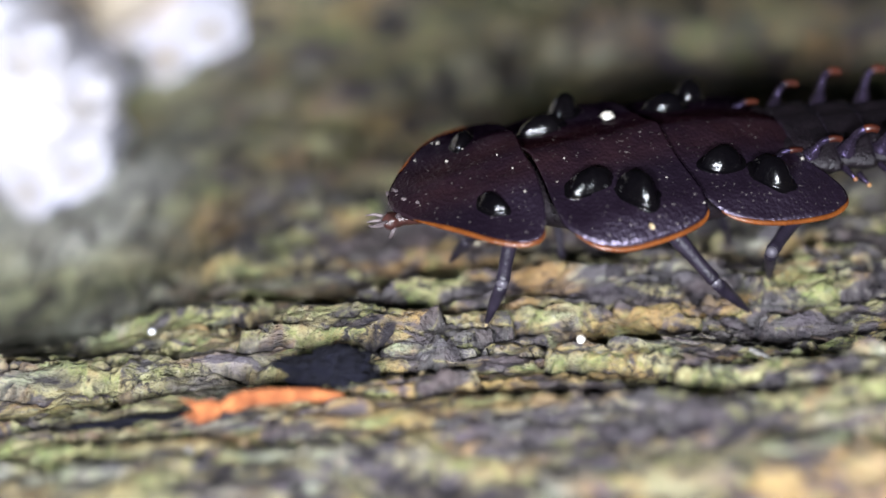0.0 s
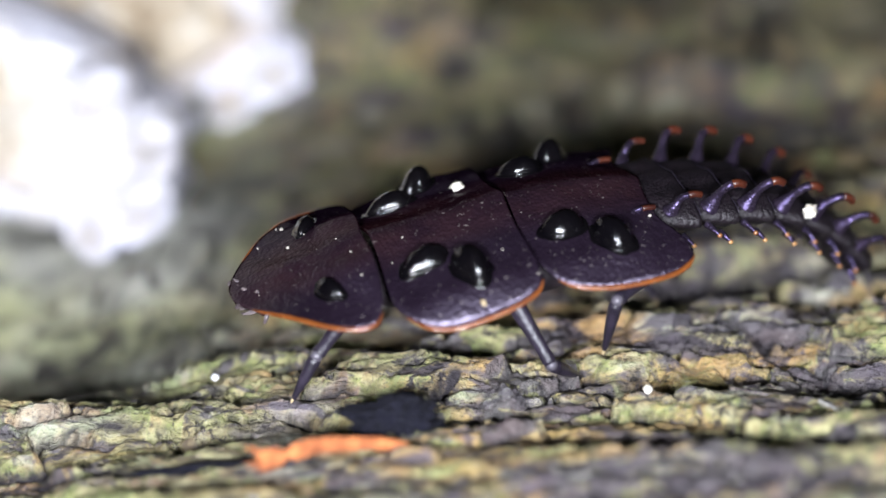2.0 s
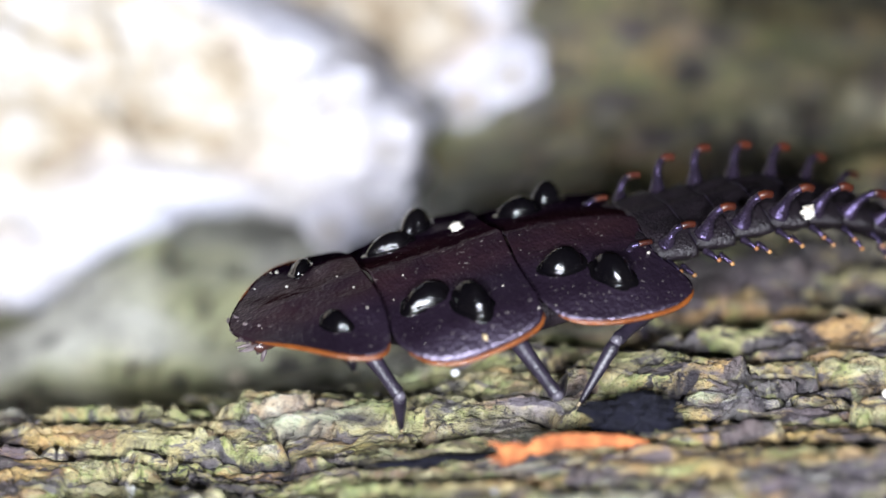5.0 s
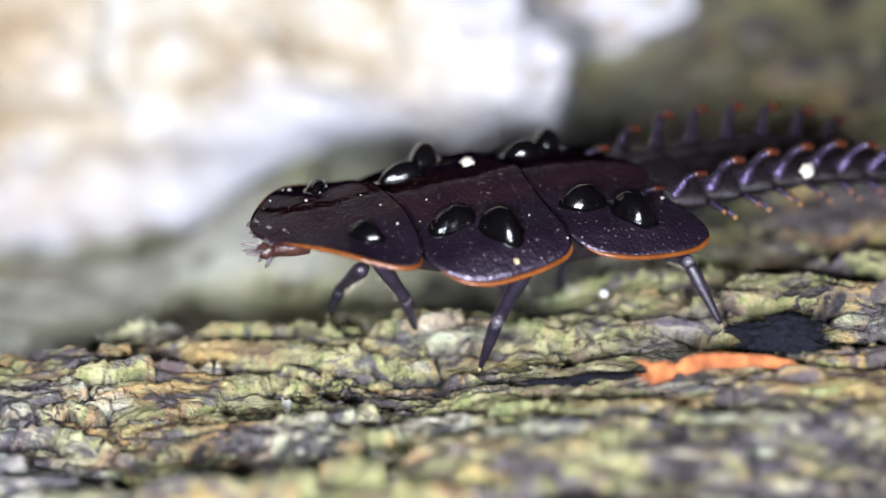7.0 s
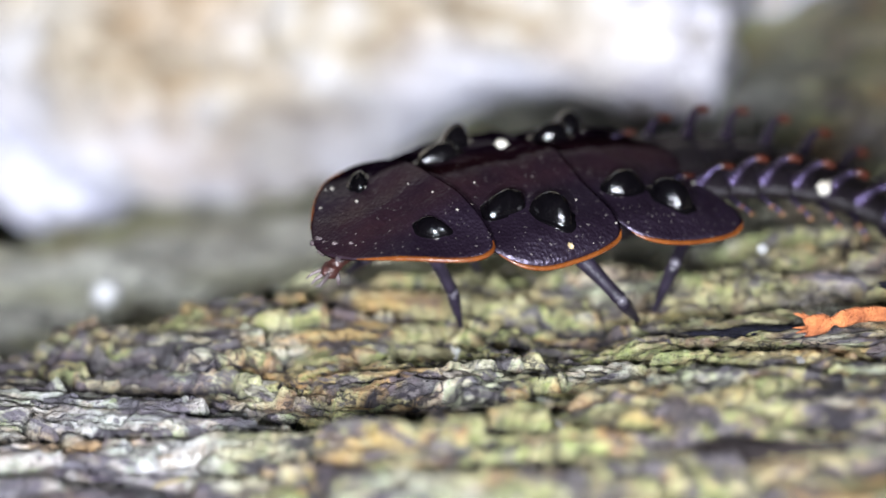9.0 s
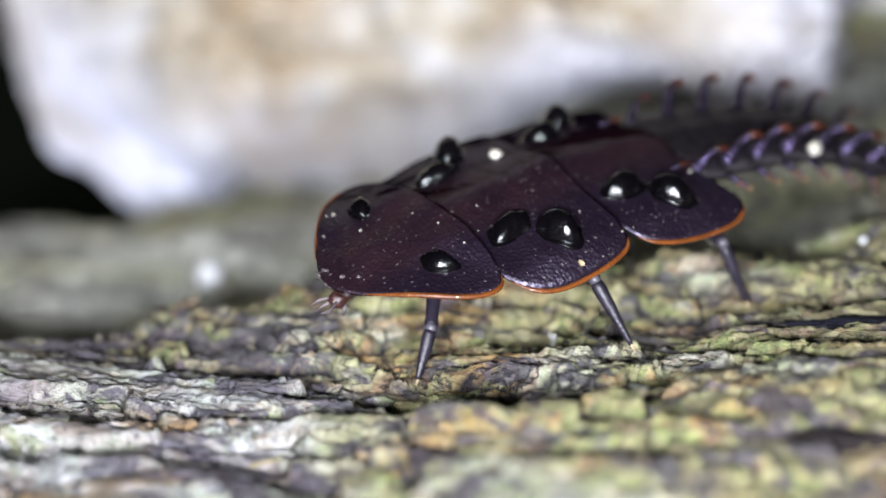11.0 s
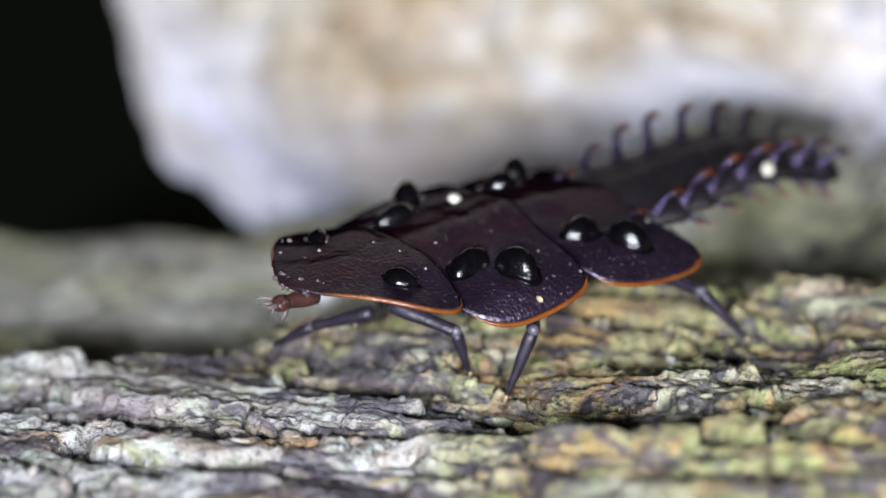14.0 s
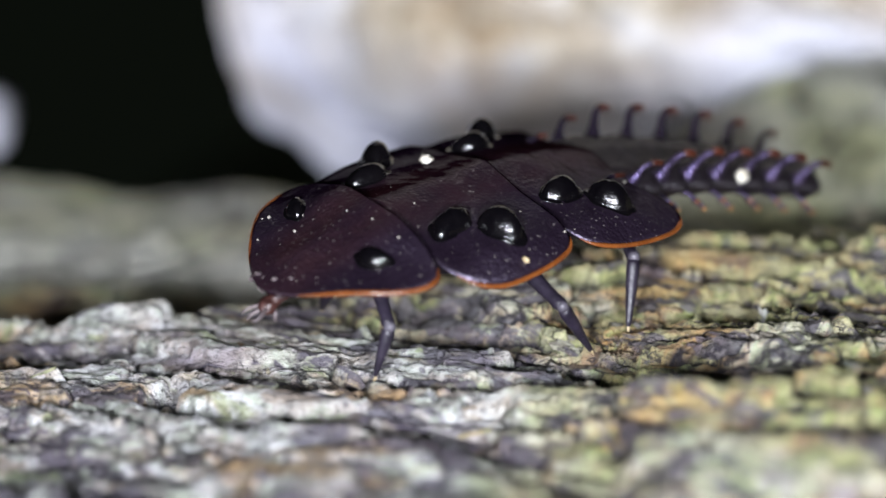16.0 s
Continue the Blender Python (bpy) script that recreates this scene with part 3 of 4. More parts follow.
crust("crust_and_cleft_shade", -0.4, -19.0, 2.7, 1.7, 1.25, 0.3, CHAR, "lump of black crusty fungus in a bark cleft", "fungus crust", 3.1, 0.9)
# black strip added for the dark shade along the cleft, not crust
crust("crust_and_cleft_shade", -10.6, -22.2, 4.0, 0.9, 0.45, 0.2, CHAR, "thin black strip standing in for the shade of a bark cleft", "fungus crust", 7.7, 0.1)
crust("bark_chip", -7.5, -42.5, 5.6, 1.2, 0.9, 0.1, DARKCHIP, "dark brown loose chip of bark", "bark chip", 5.2, -0.1)


# ---- loose flakes of bark ----
def flake_mesh(seed):
    rng = random.Random(seed)
    lx, ly = rng.uniform(0.8, 1.7), rng.uniform(0.5, 0.95)
    n, rings, bm = 20, [], bmesh.new()
    reach = [1 + 0.35 * math.sin(2 * a + seed) * rng.random() + rng.uniform(-0.34, 0.3) for a in (i * math.tau / n for i in range(n))]
    curl = rng.uniform(-0.05, 0.14)
    for k, (r, drop) in enumerate(((0.5, 0.0), (0.93, 0.02), (1.0, 0.09), (0.92, 0.24))):
        ring = []
        for i in range(n):
            a = i * math.tau / n
            x, y = lx * r * reach[i] * math.cos(a), ly * r * reach[i] * math.sin(a)
            z = curl * (x / lx) ** 2 + 0.6 * curl * (y / ly) ** 2 + 0.10 * noise.noise(Vector((x * 1.1, y * 1.8, seed))) - drop
            ring.append(bm.verts.new((x, y, z)))
        rings.append(ring)
    bm.faces.new(rings[0])
    for a, b in zip(rings, rings[1:]):
        for i in range(n):
            bm.faces.new((a[i], a[(i + 1) % n], b[(i + 1) % n], b[i]))
    bmesh.ops.recalc_face_normals(bm, faces=bm.faces)
    me = bpy.data.meshes.new("bark_flake")
    bm.to_mesh(me)
    bm.free()
    me.transform(Matrix.Scale(MM, 4))
    me.shade_smooth()
    me.materials.append(FLAKE)
    return me


def flakes(count):
    kinds = [flake_mesh(k + 1) for k in range(12)]
    rng = random.Random(8)
    made = 0
    while made < count:
        x, y = rng.uniform(-82, 40), rng.uniform(-50, 2)
        if -14 < x < 4 and -28 < y < -15:
            continue
        ob = new("bark_flake", kinds[rng.randrange(12)])
        s = rng.uniform(0.5, 1.15)
        gx = (surface(x + 0.8, y) - surface(x - 0.8, y)) / 1.6
        gy = (surface(x, y + 0.5) - surface(x, y - 0.5)) / 1.0
        m = Matrix.Translation((x * MM, y * MM, (surface(x, y) - 0.10) * MM))
        m = m @ Euler((math.atan(gy) * 0.6, -math.atan(gx) * 0.6, rng.gauss(0.0, 0.35) + (math.pi if rng.random() < 0.5 else 0))).to_matrix().to_4x4()
        ob.matrix_basis = m @ Matrix.Scale(s, 4)
        ob.parent = ground
        made += 1


flakes(170)


# ---- the beetle; x forward, y to its left, z up, in millimetres ----
def shield(name, outline, middle, height, parent, origin=(0, 0, 0), lip=0.08, rim_from=0.0, rim_to=0.0, rim_lo=0.0, rim=True):
    """A domed plate: half an outline from the front midline round the left side to the rear midline, mirrored."""
    half = curve_through([(px, py, 0) for px, py in outline], 7)
    edge = half + [Vector((p.x, -p.y, 0)) for p in reversed(half[1:-1])]
    org, mid, count = Vector(origin), Vector((*middle, 0)), 22
    bm, rings, mids = bmesh.new(), [], []
    n = len(edge)
    centre = bm.verts.new(Vector((mid.x, mid.y, height(mid.x, mid.y))) - org)
    for k in range(1, count + 1):
        r = (k / count) ** 0.85
        ring = []
        for e in edge:
            p = mid + (e - mid) * r
            z = height(p.x, p.y) + lip * max(0, r - 0.88) * 2.2
            z += 0.10 * noise.noise(Vector((p.x * 0.5, p.y * 0.5, 3))) + 0.03 * noise.noise(Vector((p.x * 1.9, p.y * 1.9, 5)))
            ring.append(bm.verts.new(Vector((p.x, p.y, z)) - org))
        rings.append(ring)
    for i in range(n):
        bm.faces.new((centre, rings[0][i], rings[0][(i + 1) % n]))
    for a, b in zip(rings, rings[1:]):
        for i in range(n):
            bm.faces.new((a[i], a[(i + 1) % n], b[(i + 1) % n], b[i]))
    under = []
    for r, drop in ((0.985, 0.22), (0.85, 0.42)):
        ring = []
        for e in edge:
            p = mid + (e - mid) * r
            ring.append(bm.verts.new(Vector((p.x, p.y, height(p.x, p.y) - drop)) - org))
        under.append(ring)
    for a, b in ((rings[-1], under[0]), (under[0], under[1])):
        for i in range(n):
            bm.faces.new((a[i], a[(i + 1) % n], b[(i + 1) % n], b[i]))
    bm.faces.new(under[1])
    layer = bm.verts.layers.float.new("midline")
    for v in bm.verts:
        v[layer] = math.exp(-((abs(v.co.y + org.y) - 1.2) / 2.6) ** 2)
    ob = part(name, bm, CUTICLE, parent)
    if rim:
        for side in (1, -1):
            pts = [Vector((e.x, side * e.y, height(e.x, e.y) + lip * 0.26 - 0.06)) - org for e in half if e.y >= rim_from and rim_lo <= e.x <= rim_to]
            m = len(pts)
            radii = [(0.20 if side > 0 else 0.13) * min(1, 0.25 + 4.0 * i / m, 0.25 + 4.0 * (m - 1 - i) / m) for i in range(m)]
            part("margin", tube(bmesh.new(), pts, radii, 8, 0.8), RIM, ob, "glossy orange-brown margin of the plate")
    return ob


def boss(x, y, height, sx, sy, rise, turn, parent, origin=(0, 0, 0), seed=0.0):
    """A pair of steep black knobs that run out into the plate in a flush skirt."""
    for side in (1, -1):
        bm, rings, sides = bmesh.new(), [], 40
        c, s = math.cos(side * turn), math.sin(side * turn)
        for k in range(15):
            r = (0, 0.16, 0.32, 0.47, 0.6, 0.71, 0.8, 0.87, 0.93, 0.97, 0.995, 1.03, 1.1, 1.2, 1.26)[k]
            ring = []
            for i in range(sides if k else 1):
                a = i * math.tau / sides
                q = 1 + 0.22 * noise.noise(Vector((1.3 * math.cos(a), 1.3 * math.sin(a), seed * 1.7)))
                u, v = r * q * sx * math.cos(a), r * q * sy * math.sin(a)
                px, py = x + u * c - v * s, side * y + u * s + v * c
                lift = rise * max(0.0, 1 - r ** 2) ** 0.6 + 0.07 * noise.noise(Vector((px * 1.9, py * 1.9, seed))) * (1.1 - 0.8 * r)
                ring.append(bm.verts.new(Vector((px, py, height(px, py) + lift + 0.03 - (0.12 if k == 14 else 0))) - Vector(origin)))
            rings.append(ring)
        for i in range(sides):
            bm.faces.new((rings[0][0], rings[1][i], rings[1][(i + 1) % sides]))
        for a, b in zip(rings[1:], rings[2:]):
            for i in range(sides):
                bm.faces.new((a[i], a[(i + 1) % sides], b[(i + 1) % sides], b[i]))
        bm.faces.new(rings[-1])
        part("boss", bm, SPOT, parent, "polished black raised boss")


def crumbs(parent, height, spots, origin=(0, 0, 0)):
    """White crumbs that stick to the plate."""
    bm = bmesh.new()
    for k, (x, y, r) in enumerate(spots):
        blob(bm, (x - origin[0], y - origin[1], height(x, y) + r * 0.5 - origin[2]), (r * 1.15, r, r * 0.75), 0.5, 7, 5, k, k * 1.7)
    return part("dust", bm, GRIT, parent, "tiny whitish crumbs of dust")


def scatter(x0, x1, w, count, seed):
    rng = random.Random(seed)
    return [(rng.uniform(x0, x1), rng.uniform(-w, w), rng.uniform(0.006, 0.017) * (1 if rng.random() < 0.93 else 1.6)) for _ in range(count)]


def arch(x, y, mid, c):
    """The height of a plate round its middle: a roof along the body that falls away to the sides."""
    u, a = (x - mid) / 5, (abs(y) / 9) ** 2
    return c[0] + c[1] * u + c[2] * u * u + c[3] * math.sqrt(a + 0.01) + c[4] * a + c[5] * a * a + c[6] * u * a + c[7] * u * u * a + c[8] * a ** 3


def hump(x, y, cx, cy, wx, wy, h):
    return h * math.exp(-((x - cx) / wx) ** 2 - ((abs(y) - cy) / wy) ** 2)


def z_meso(x, y):
    return arch(x, y, 1, (2.431, -0.66, 0.081, -3.254, 1.92, 0.034, -0.372, -0.473, -1.593)) + hump(x, y, 0.9, 6.0, 2.0, 1.7, 0.16) + hump(x, y, 2.9, 4.3, 1.8, 1.2, 0.12) + hump(x, y, 1.2, 7.5, 3.2, 1.0, 0.26)


def z_meta(x, y):
    return arch(x, y, -8, (2.82, 0.269, -0.446, -3.159, 2.077, -1.993, -0.321, 0.26, 0.28)) + hump(x, y, -8.2, 6.2, 2.0, 1.6, 0.16) + hump(x, y, -5.8, 4.5, 1.8, 1.2, 0.12) + hump(x, y, -8.0, 7.6, 3.4, 1.0, 0.22)


def z_pro(x, y):
    return arch(x, y, 9, (1.188, -1.431, -0.274, -1.275, -0.424, 0.167, 1.51, 0.684, -0.717)) + hump(x, y, 7.2, 3.0, 1.4, 1.3, 0.28) - hump(x, y, 10.2, 1.5, 2.6, 1.1, 0.07)


HINGE = Vector((6.0, 0.0, 1.0))
HIPS = {"front": (6.8, 1.6, -2.0), "middle": (-2.0, 4.9, -1.9), "hind": (-12.0, 4.0, -2.4)}
LINKS = {"front": (4.4, 3.7), "middle": (5.0, 5.2), "hind": (4.8, 4.9)}
BENDS = {"front": (0.0, 0.60, 0.80), "middle": (0.50, 0.80, 0.36), "hind": (0.36, 0.61, 0.71)}
SEGMENTS, PITCH = 8, 2.64
TAIL = Vector((-8.65, 0.0, 0.82))

beetle = tagged(new("trilobite_beetle"), "flat black trilobite beetle with orange-edged plates walking on bark", "beetle")

body = bmesh.new()
blob(body, (-2.7, 0, -1.3), (10.8, 4.8, 2.3), 0.06, 28, 16)
part("thorax", body, FLESH, beetle, "dark soft underside of the thorax")

meso = shield("middle_plate", [(5.4, 0), (5.5, 2.8), (5.7, 5.3), (5.6, 6.95), (4.5, 8.4), (2.7, 9.15), (0.2, 9.3), (-1.9, 9.1), (-3.0, 8.6), (-3.2, 7.3), (-3.15, 5.1), (-3.1, 2.3), (-3.3, 0)],
              (1.0, 0), z_meso, beetle, rim_from=7.4, rim_to=5.5, rim_lo=-3.15)
boss(2.9, 4.2, z_meso, 1.52, 0.92, 0.95, 0.10, meso, seed=1.0)
boss(0.65, 6.15, z_meso, 1.00, 1.52, 1.32, 0.48, meso, seed=2.0)
crumbs(meso, z_meso, [(-1.6, 5.3, 0.07), (-2.98, 8.0, 0.085), (3.6, 1.3, 0.07), (4.8, 3.2, 0.06), (-0.9, 8.8, 0.05)] + scatter(-2.9, 5.0, 8.4, 38, 4))
part("crumb", blob(bmesh.new(), (0.74, 8.69, z_meso(0.74, 8.69) + 0.12), (0.12, 0.26, 0.22), 0.5, 10, 8, 0.3, 5), CLAW, meso, "beige crumb stuck near the margin")
part("crumb", blob(bmesh.new(), (-1.36, -3.54, z_meso(-1.36, -3.54) + 0.14), (0.50, 0.42, 0.26), 0.9, 14, 10, 0.4, 3), DUST, meso, "white crumb stuck beside the midline")

meta = shield("rear_plate", [(-3.5, 0), (-3.3, 3.0), (-3.3, 6.1), (-4.15, 8.2), (-5.7, 9.1), (-8.2, 9.5), (-11.1, 9.35), (-12.55, 8.6), (-12.9, 7.5), (-12.3, 5.7), (-11.8, 3.5), (-12.2, 0)],
              (-8.0, 0), z_meta, beetle, rim_from=7.4, rim_to=-4.1, rim_lo=-12.85)
boss(-5.8, 4.4, z_meta, 1.42, 0.90, 0.95, 0.10, meta, seed=3.0)
boss(-8.4, 6.35, z_meta, 1.00, 1.44, 1.28, 0.62, meta, seed=4.0)
crumbs(meta, z_meta, [(-11.4, 4.4, 0.12), (-4.2, 7.6, 0.06)] + scatter(-11.7, -4.2, 7.5, 30, 5))

pro = shield("neck_shield", [(14.4, 0), (14.3, 0.95), (13.45, 2.63), (11.85, 4.68), (9.95, 6.6), (8.3, 7.55), (7.0, 7.72), (6.3, 7.2), (5.85, 5.5), (5.7, 2.75), (5.9, 0)],
             (9.0, 0), z_pro, beetle, HINGE, rim_from=1.6, rim_to=13.6, rim_lo=6.2)
boss(8.8, 4.16, z_pro, 0.60, 1.02, 0.66, 0.55, pro, HINGE, 5.0)
crumbs(pro, z_pro, [(10.23, -2.18, 0.11), (10.1, -5.3, 0.13), (6.72, 4.0, 0.09), (9.0, -3.0, 0.05), (7.4, -0.4, 0.06), (11.9, -3.9, 0.07), (10.4, -5.6, 0.07), (12.8, 1.6, 0.05), (6.9, 1.6, 0.07)] + scatter(6.0, 12.8, 5.6, 36, 6), HINGE)
fuzz = bmesh.new()
rng = random.Random(3)
for k in range(26):
    fx, fy = 13.7 + rng.uniform(-0.9, 0.7), rng.uniform(-1.6, 1.6)
    blob(fuzz, Vector((fx, fy, z_pro(fx, fy) - rng.uniform(0.0, 0.5))) - HINGE, (rng.uniform(0.12, 0.3), rng.uniform(0.12, 0.26), rng.uniform(0.10, 0.26)), 0.8, 7, 5, k, k)
part("snout_fringe", fuzz, MOUTH, pro, "greyish dusty fringe at the tip of the shield")

head = part("head", blob(tube(bmesh.new(), [(-2.0, 0, 0), (-1.0, 0, 0.05), (-0.3, 0, 0.0), (0.0, 0, -0.03), (0.35, 0, -0.05), (0.9, 0, -0.1)], [0.52, 0.62, 0.52, 0.44, 0.50, 0.36], 14), (0.75, 0, -0.02), (0.62, 0.60, 0.50), 0.3, 18, 12), HEADM, pro, "small red-brown head, partly withdrawn under the shield")
jaws = bmesh.new()
for side in (1, -1):
    tube(jaws, curve_through([(1.2, side * 0.35, -0.1), (1.9, side * 0.50, -0.05), (2.5, side * 0.30, 0.05)], 4), [0.20, 0.19, 0.17, 0.16, 0.14, 0.12, 0.10, 0.08, 0.06], 8)
    tube(jaws, [(0.3, side * 0.6, -0.4), (0.6, side * 0.8, -0.9), (0.8, side * 0.75, -1.3)], [0.24, 0.2, 0.12], 8)
    tube(jaws, [(0.9, side * 0.5, 0.2), (1.7, side * 0.9, 0.35), (2.4, side * 1.05, 0.3)], [0.16, 0.13, 0.07], 8)
jaws.transform(Matrix.Translation((0.4 * MM, 0, 0)) @ Matrix.Scale(0.72 * MM, 4))
weld(head, jaws, MOUTH)


def tail_segment(k):
    """One ring of the hind body with a pair of hooked spines and, lower on the flank, two pairs of knobbed pegs."""
    f = k / (SEGMENTS - 1)
    w, hgt = 5.0 - 1.9 * f - (0.5 if k == 0 else 0), (0.95 if k == 0 else 1.25 - 0.3 * f)
    bm, rings = bmesh.new(), []
    sides = 36
    for x, s in ((-0.3, 0.78), (-0.8, 0.92), (-1.4, 0.96), (-2.2, 1.0), (-2.9, 1.05), (-3.15, 1.03), (-3.25, 0.88)):
        ring = []
        for i in range(sides):
            a = i * math.tau / sides
            cy, cz = math.cos(a), math.sin(a)
            y = s * w * cy * (1.0 if cz > -0.2 else 0.9)
            z = s * hgt * (0.95 * cz if cz > 0 else 1.4 * cz)
            if cz > 0:
                z += 0.24 * math.exp(-(y / 0.7) ** 2) + 0.20 * math.exp(-((abs(y) - 0.6 * w) / 0.5) ** 2) + 0.06 * noise.noise(Vector((x * 1.4, y * 1.4, k * 3.1)))
            ring.append(bm.verts.new((x, y, z)))
        rings.append(ring)
    for a, b in zip(rings, rings[1:]):
        for i in range(sides):
            bm.faces.new((a[i], a[(i + 1) % sides], b[(i + 1) % sides], b[i]))
    bm.faces.new(rings[0])
    bm.faces.new(rings[-1])
    seg = part("tail_segment", bm, TERGITE, beetle, "dark ringed segment of the hind body")
    edge = [(-3.14, w * 1.04 * math.cos(a), 0.02 + hgt * 1.02 * math.sin(a) + (0.24 * math.exp(-(w * math.cos(a) / 0.7) ** 2))) for a in (0.35 + i * (math.pi - 0.7) / 28 for i in range(29))]
    part("hind_edge", tube(bmesh.new(), edge, [0.035] * 29, 5), LEG, seg, "thin hind edge of the segment")
    grow = (0.25, 0.62, 0.95, 1.0, 1.0, 1.0, 0.92, 0.75)[k]
    for side in (1, -1):
        y0 = side * w * 0.80
        base = hgt * 0.52
        pts = curve_through([(-1.45, y0, base - 0.15), (-1.62, y0 + side * 0.30, base + 0.62 * grow), (-1.80, y0 + side * 0.62 * grow, base + 1.25 * grow), (-2.12, y0 + side * 0.92 * grow, base + 1.75 * grow),
                             (-2.62, y0 + side * 1.06 * grow, base + 1.96 * grow), (-3.12, y0 + side * 1.06 * grow, base + 1.82 * grow)], 5)
        m = len(pts)
        radii = [(0.31 + 0.42 * max(0.0, 1 - 3.2 * i / m) ** 1.5 - 0.05 * (i / m)) * (0.5 + 0.5 * grow) for i in range(m)]
        cut = int(m * 0.66)
        part("spine", tube(bmesh.new(), pts[:cut + 1], radii[:cut + 1], 12), SPINE, seg, "upright hooked violet-black spine")
        part("spine_tip", tube(bmesh.new(), pts[cut:], [r * 1.03 for r in radii[cut:]], 12), TIP, seg, "russet tip of the spine")
        for dx, dz, reach in ((-1.3, -0.55, 0.75), (-2.3, -1.15, 0.5)):
            low = curve_through([(dx, side * w * 0.86, dz), (dx - 0.25, side * (w * 0.9 + reach * 0.6), dz - 0.16), (dx - 0.5, side * (w * 0.9 + reach), dz - 0.40)], 4)
            part("side_process", tube(bmesh.new(), low, [0.27, 0.25, 0.22, 0.20, 0.18, 0.16, 0.15, 0.14, 0.13], 8), SPINE, seg)
            part("side_knob", blob(bmesh.new(), low[-1], (0.18, 0.18, 0.16), 0.1, 10, 7), AMBER, seg, "small amber knob on the flank")
    if k == 4:
        part("crumb", blob(bmesh.new(), (-2.97, 4.21, 0.82), (0.46, 0.34, 0.44), 0.9, 14, 10, 0, 2), DUST, seg, "white crumb stuck on a spine")
    return seg


tail = [tail_segment(k) for k in range(SEGMENTS)]


def leg(which, side):
    """A leg in two links: the thigh runs along +x of its own space, the shin along +x of its own."""
    a, b = LINKS[which]
    thigh = part("thigh", tube(bmesh.new(), [(x * a, 0, 0) for x in (0, 0.1, 0.3, 0.55, 0.8, 0.93, 0.98)], [0.52, 0.60, 0.56, 0.47, 0.42, 0.47, 0.40], 12, 0.9), LEG, beetle, "slender violet-black leg")
    hairs = bmesh.new()
    rng = random.Random(len(which) * 2 + side)
    for k in range(46):
        x, sl = a * rng.uniform(0.25, 0.97), rng.uniform(-0.5, 0.5)
        base = Vector((x, math.sin(sl) * 0.42, -math.cos(sl) * 0.36))
        tube(hairs, [base, base + Vector((rng.uniform(-0.05, 0.22), math.sin(sl) * 0.3, -0.36 * rng.uniform(0.6, 1.2)))], [0.022, 0.008], 3)
    part("hair_fringe", hairs, HAIR, thigh, "fringe of short pale hairs under the leg")
    part("knee", blob(bmesh.new(), (a, 0, 0), (0.36, 0.40, 0.40), 0.05, 12, 8), JOINT, thigh, "pale ringed knee joint")
    shin = part("shin", tube(bmesh.new(), [(x * b, 0, 0) for x in (0.04, 0.12, 0.4, 0.65, 0.82, 0.90)], [0.40, 0.46, 0.38, 0.28, 0.20, 0.15], 12, 0.9), LEG, thigh)
    bm = bmesh.new()
    tube(bm, curve_through([(0.87 * b, 0, 0), (0.95 * b, 0, 0.07), (1.0 * b, 0, -0.08)], 4), [0.13, 0.12, 0.11, 0.10, 0.09, 0.08, 0.07, 0.05, 0.03], 7)
    bmesh.ops.scale(bm, vec=(MM, MM, MM), verts=bm.verts)
    weld(shin, bm, CLAW)
    return which, side, thigh, shin


legs = [leg(which, side) for side in (1, -1) for which in ("front", "middle", "hind")]


# ---- how the beetle goes ----
def along(rows, t):
    """Catmull-Rom through rows of time and values."""
    ts = [r[0] for r in rows]
    t = min(max(t, ts[0]), ts[-1])
    i = max(k for k in range(len(ts) - 1) if ts[k] <= t)
    u = (t - ts[i]) / (ts[i + 1] - ts[i])
    out = []
    for c in range(1, len(rows[0])):
        p1, p2, d = rows[i][c], rows[i + 1][c], ts[i + 1] - ts[i]
        m1 = (p2 - rows[i - 1][c]) / (ts[i + 1] - ts[i - 1]) * d if i else p2 - p1
        m2 = (rows[i + 2][c] - p1) / (ts[i + 2] - ts[i]) * d if i + 2 < len(ts) else p2 - p1
        out.append((2 * u**3 - 3 * u**2 + 1) * p1 + (u**3 - 2 * u**2 + u) * m1 + (3 * u**2 - 2 * u**3) * p2 + (u**3 - u**2) * m2)
    return out


def mm_pose(x, y, z, rx=0, ry=0, rz=0):
    return pose(x * MM, y * MM, z * MM, rx, ry, rz)


# where each foot of the left side stands: from, to, x, y
STANCES = {
    "front": [(-2, 0.65, 8.8, -11.4), (1.9, 3.6, -7.2, -13.7), (4.35, 5.2, -15.2, -15.0), (5.85, 7.1, -23.9, -13.9), (7.62, 9.3, -30.5, -21.1), (10.2, 11.65, -37.4, -31.7), (12.2, 14.55, -42.2, -29.9), (15.5, 18, -50.8, -40.5)],
    "middle": [(-2, 0.1, 25.9, -6.9), (0.8, 2.55, 10.9, -8.9), (3.12, 6.15, -5.1, -12.0), (6.75, 9.2, -19.3, -18.6), (9.9, 12.4, -24.4, -27.0), (13.75, 18, -39.6, -31.1)],
    "hind": [(-2, 1.6, 27.0, -5.6), (2.1, 4.2, 10.3, -10.5), (5.0, 8.05, -4.2, -15.5), (8.5, 11.75, -18.9, -16.8), (12.4, 14.65, -26.4, -18.3), (15.3, 18, -38.1, -28.6)],
}


FAR_FRONT = [(-2, 0.9, 4.0, 2.0), (1.7, 3.3, -8.0, 1.0), (4.2, 6.0, -20.0, -2.0), (6.7, 8.4, -33.0, -8.0), (9.1, 11.0, -45.0, -14.3), (11.9, 13.1, -51.0, -21.0), (14.1, 18, -59.3, -29.0)]


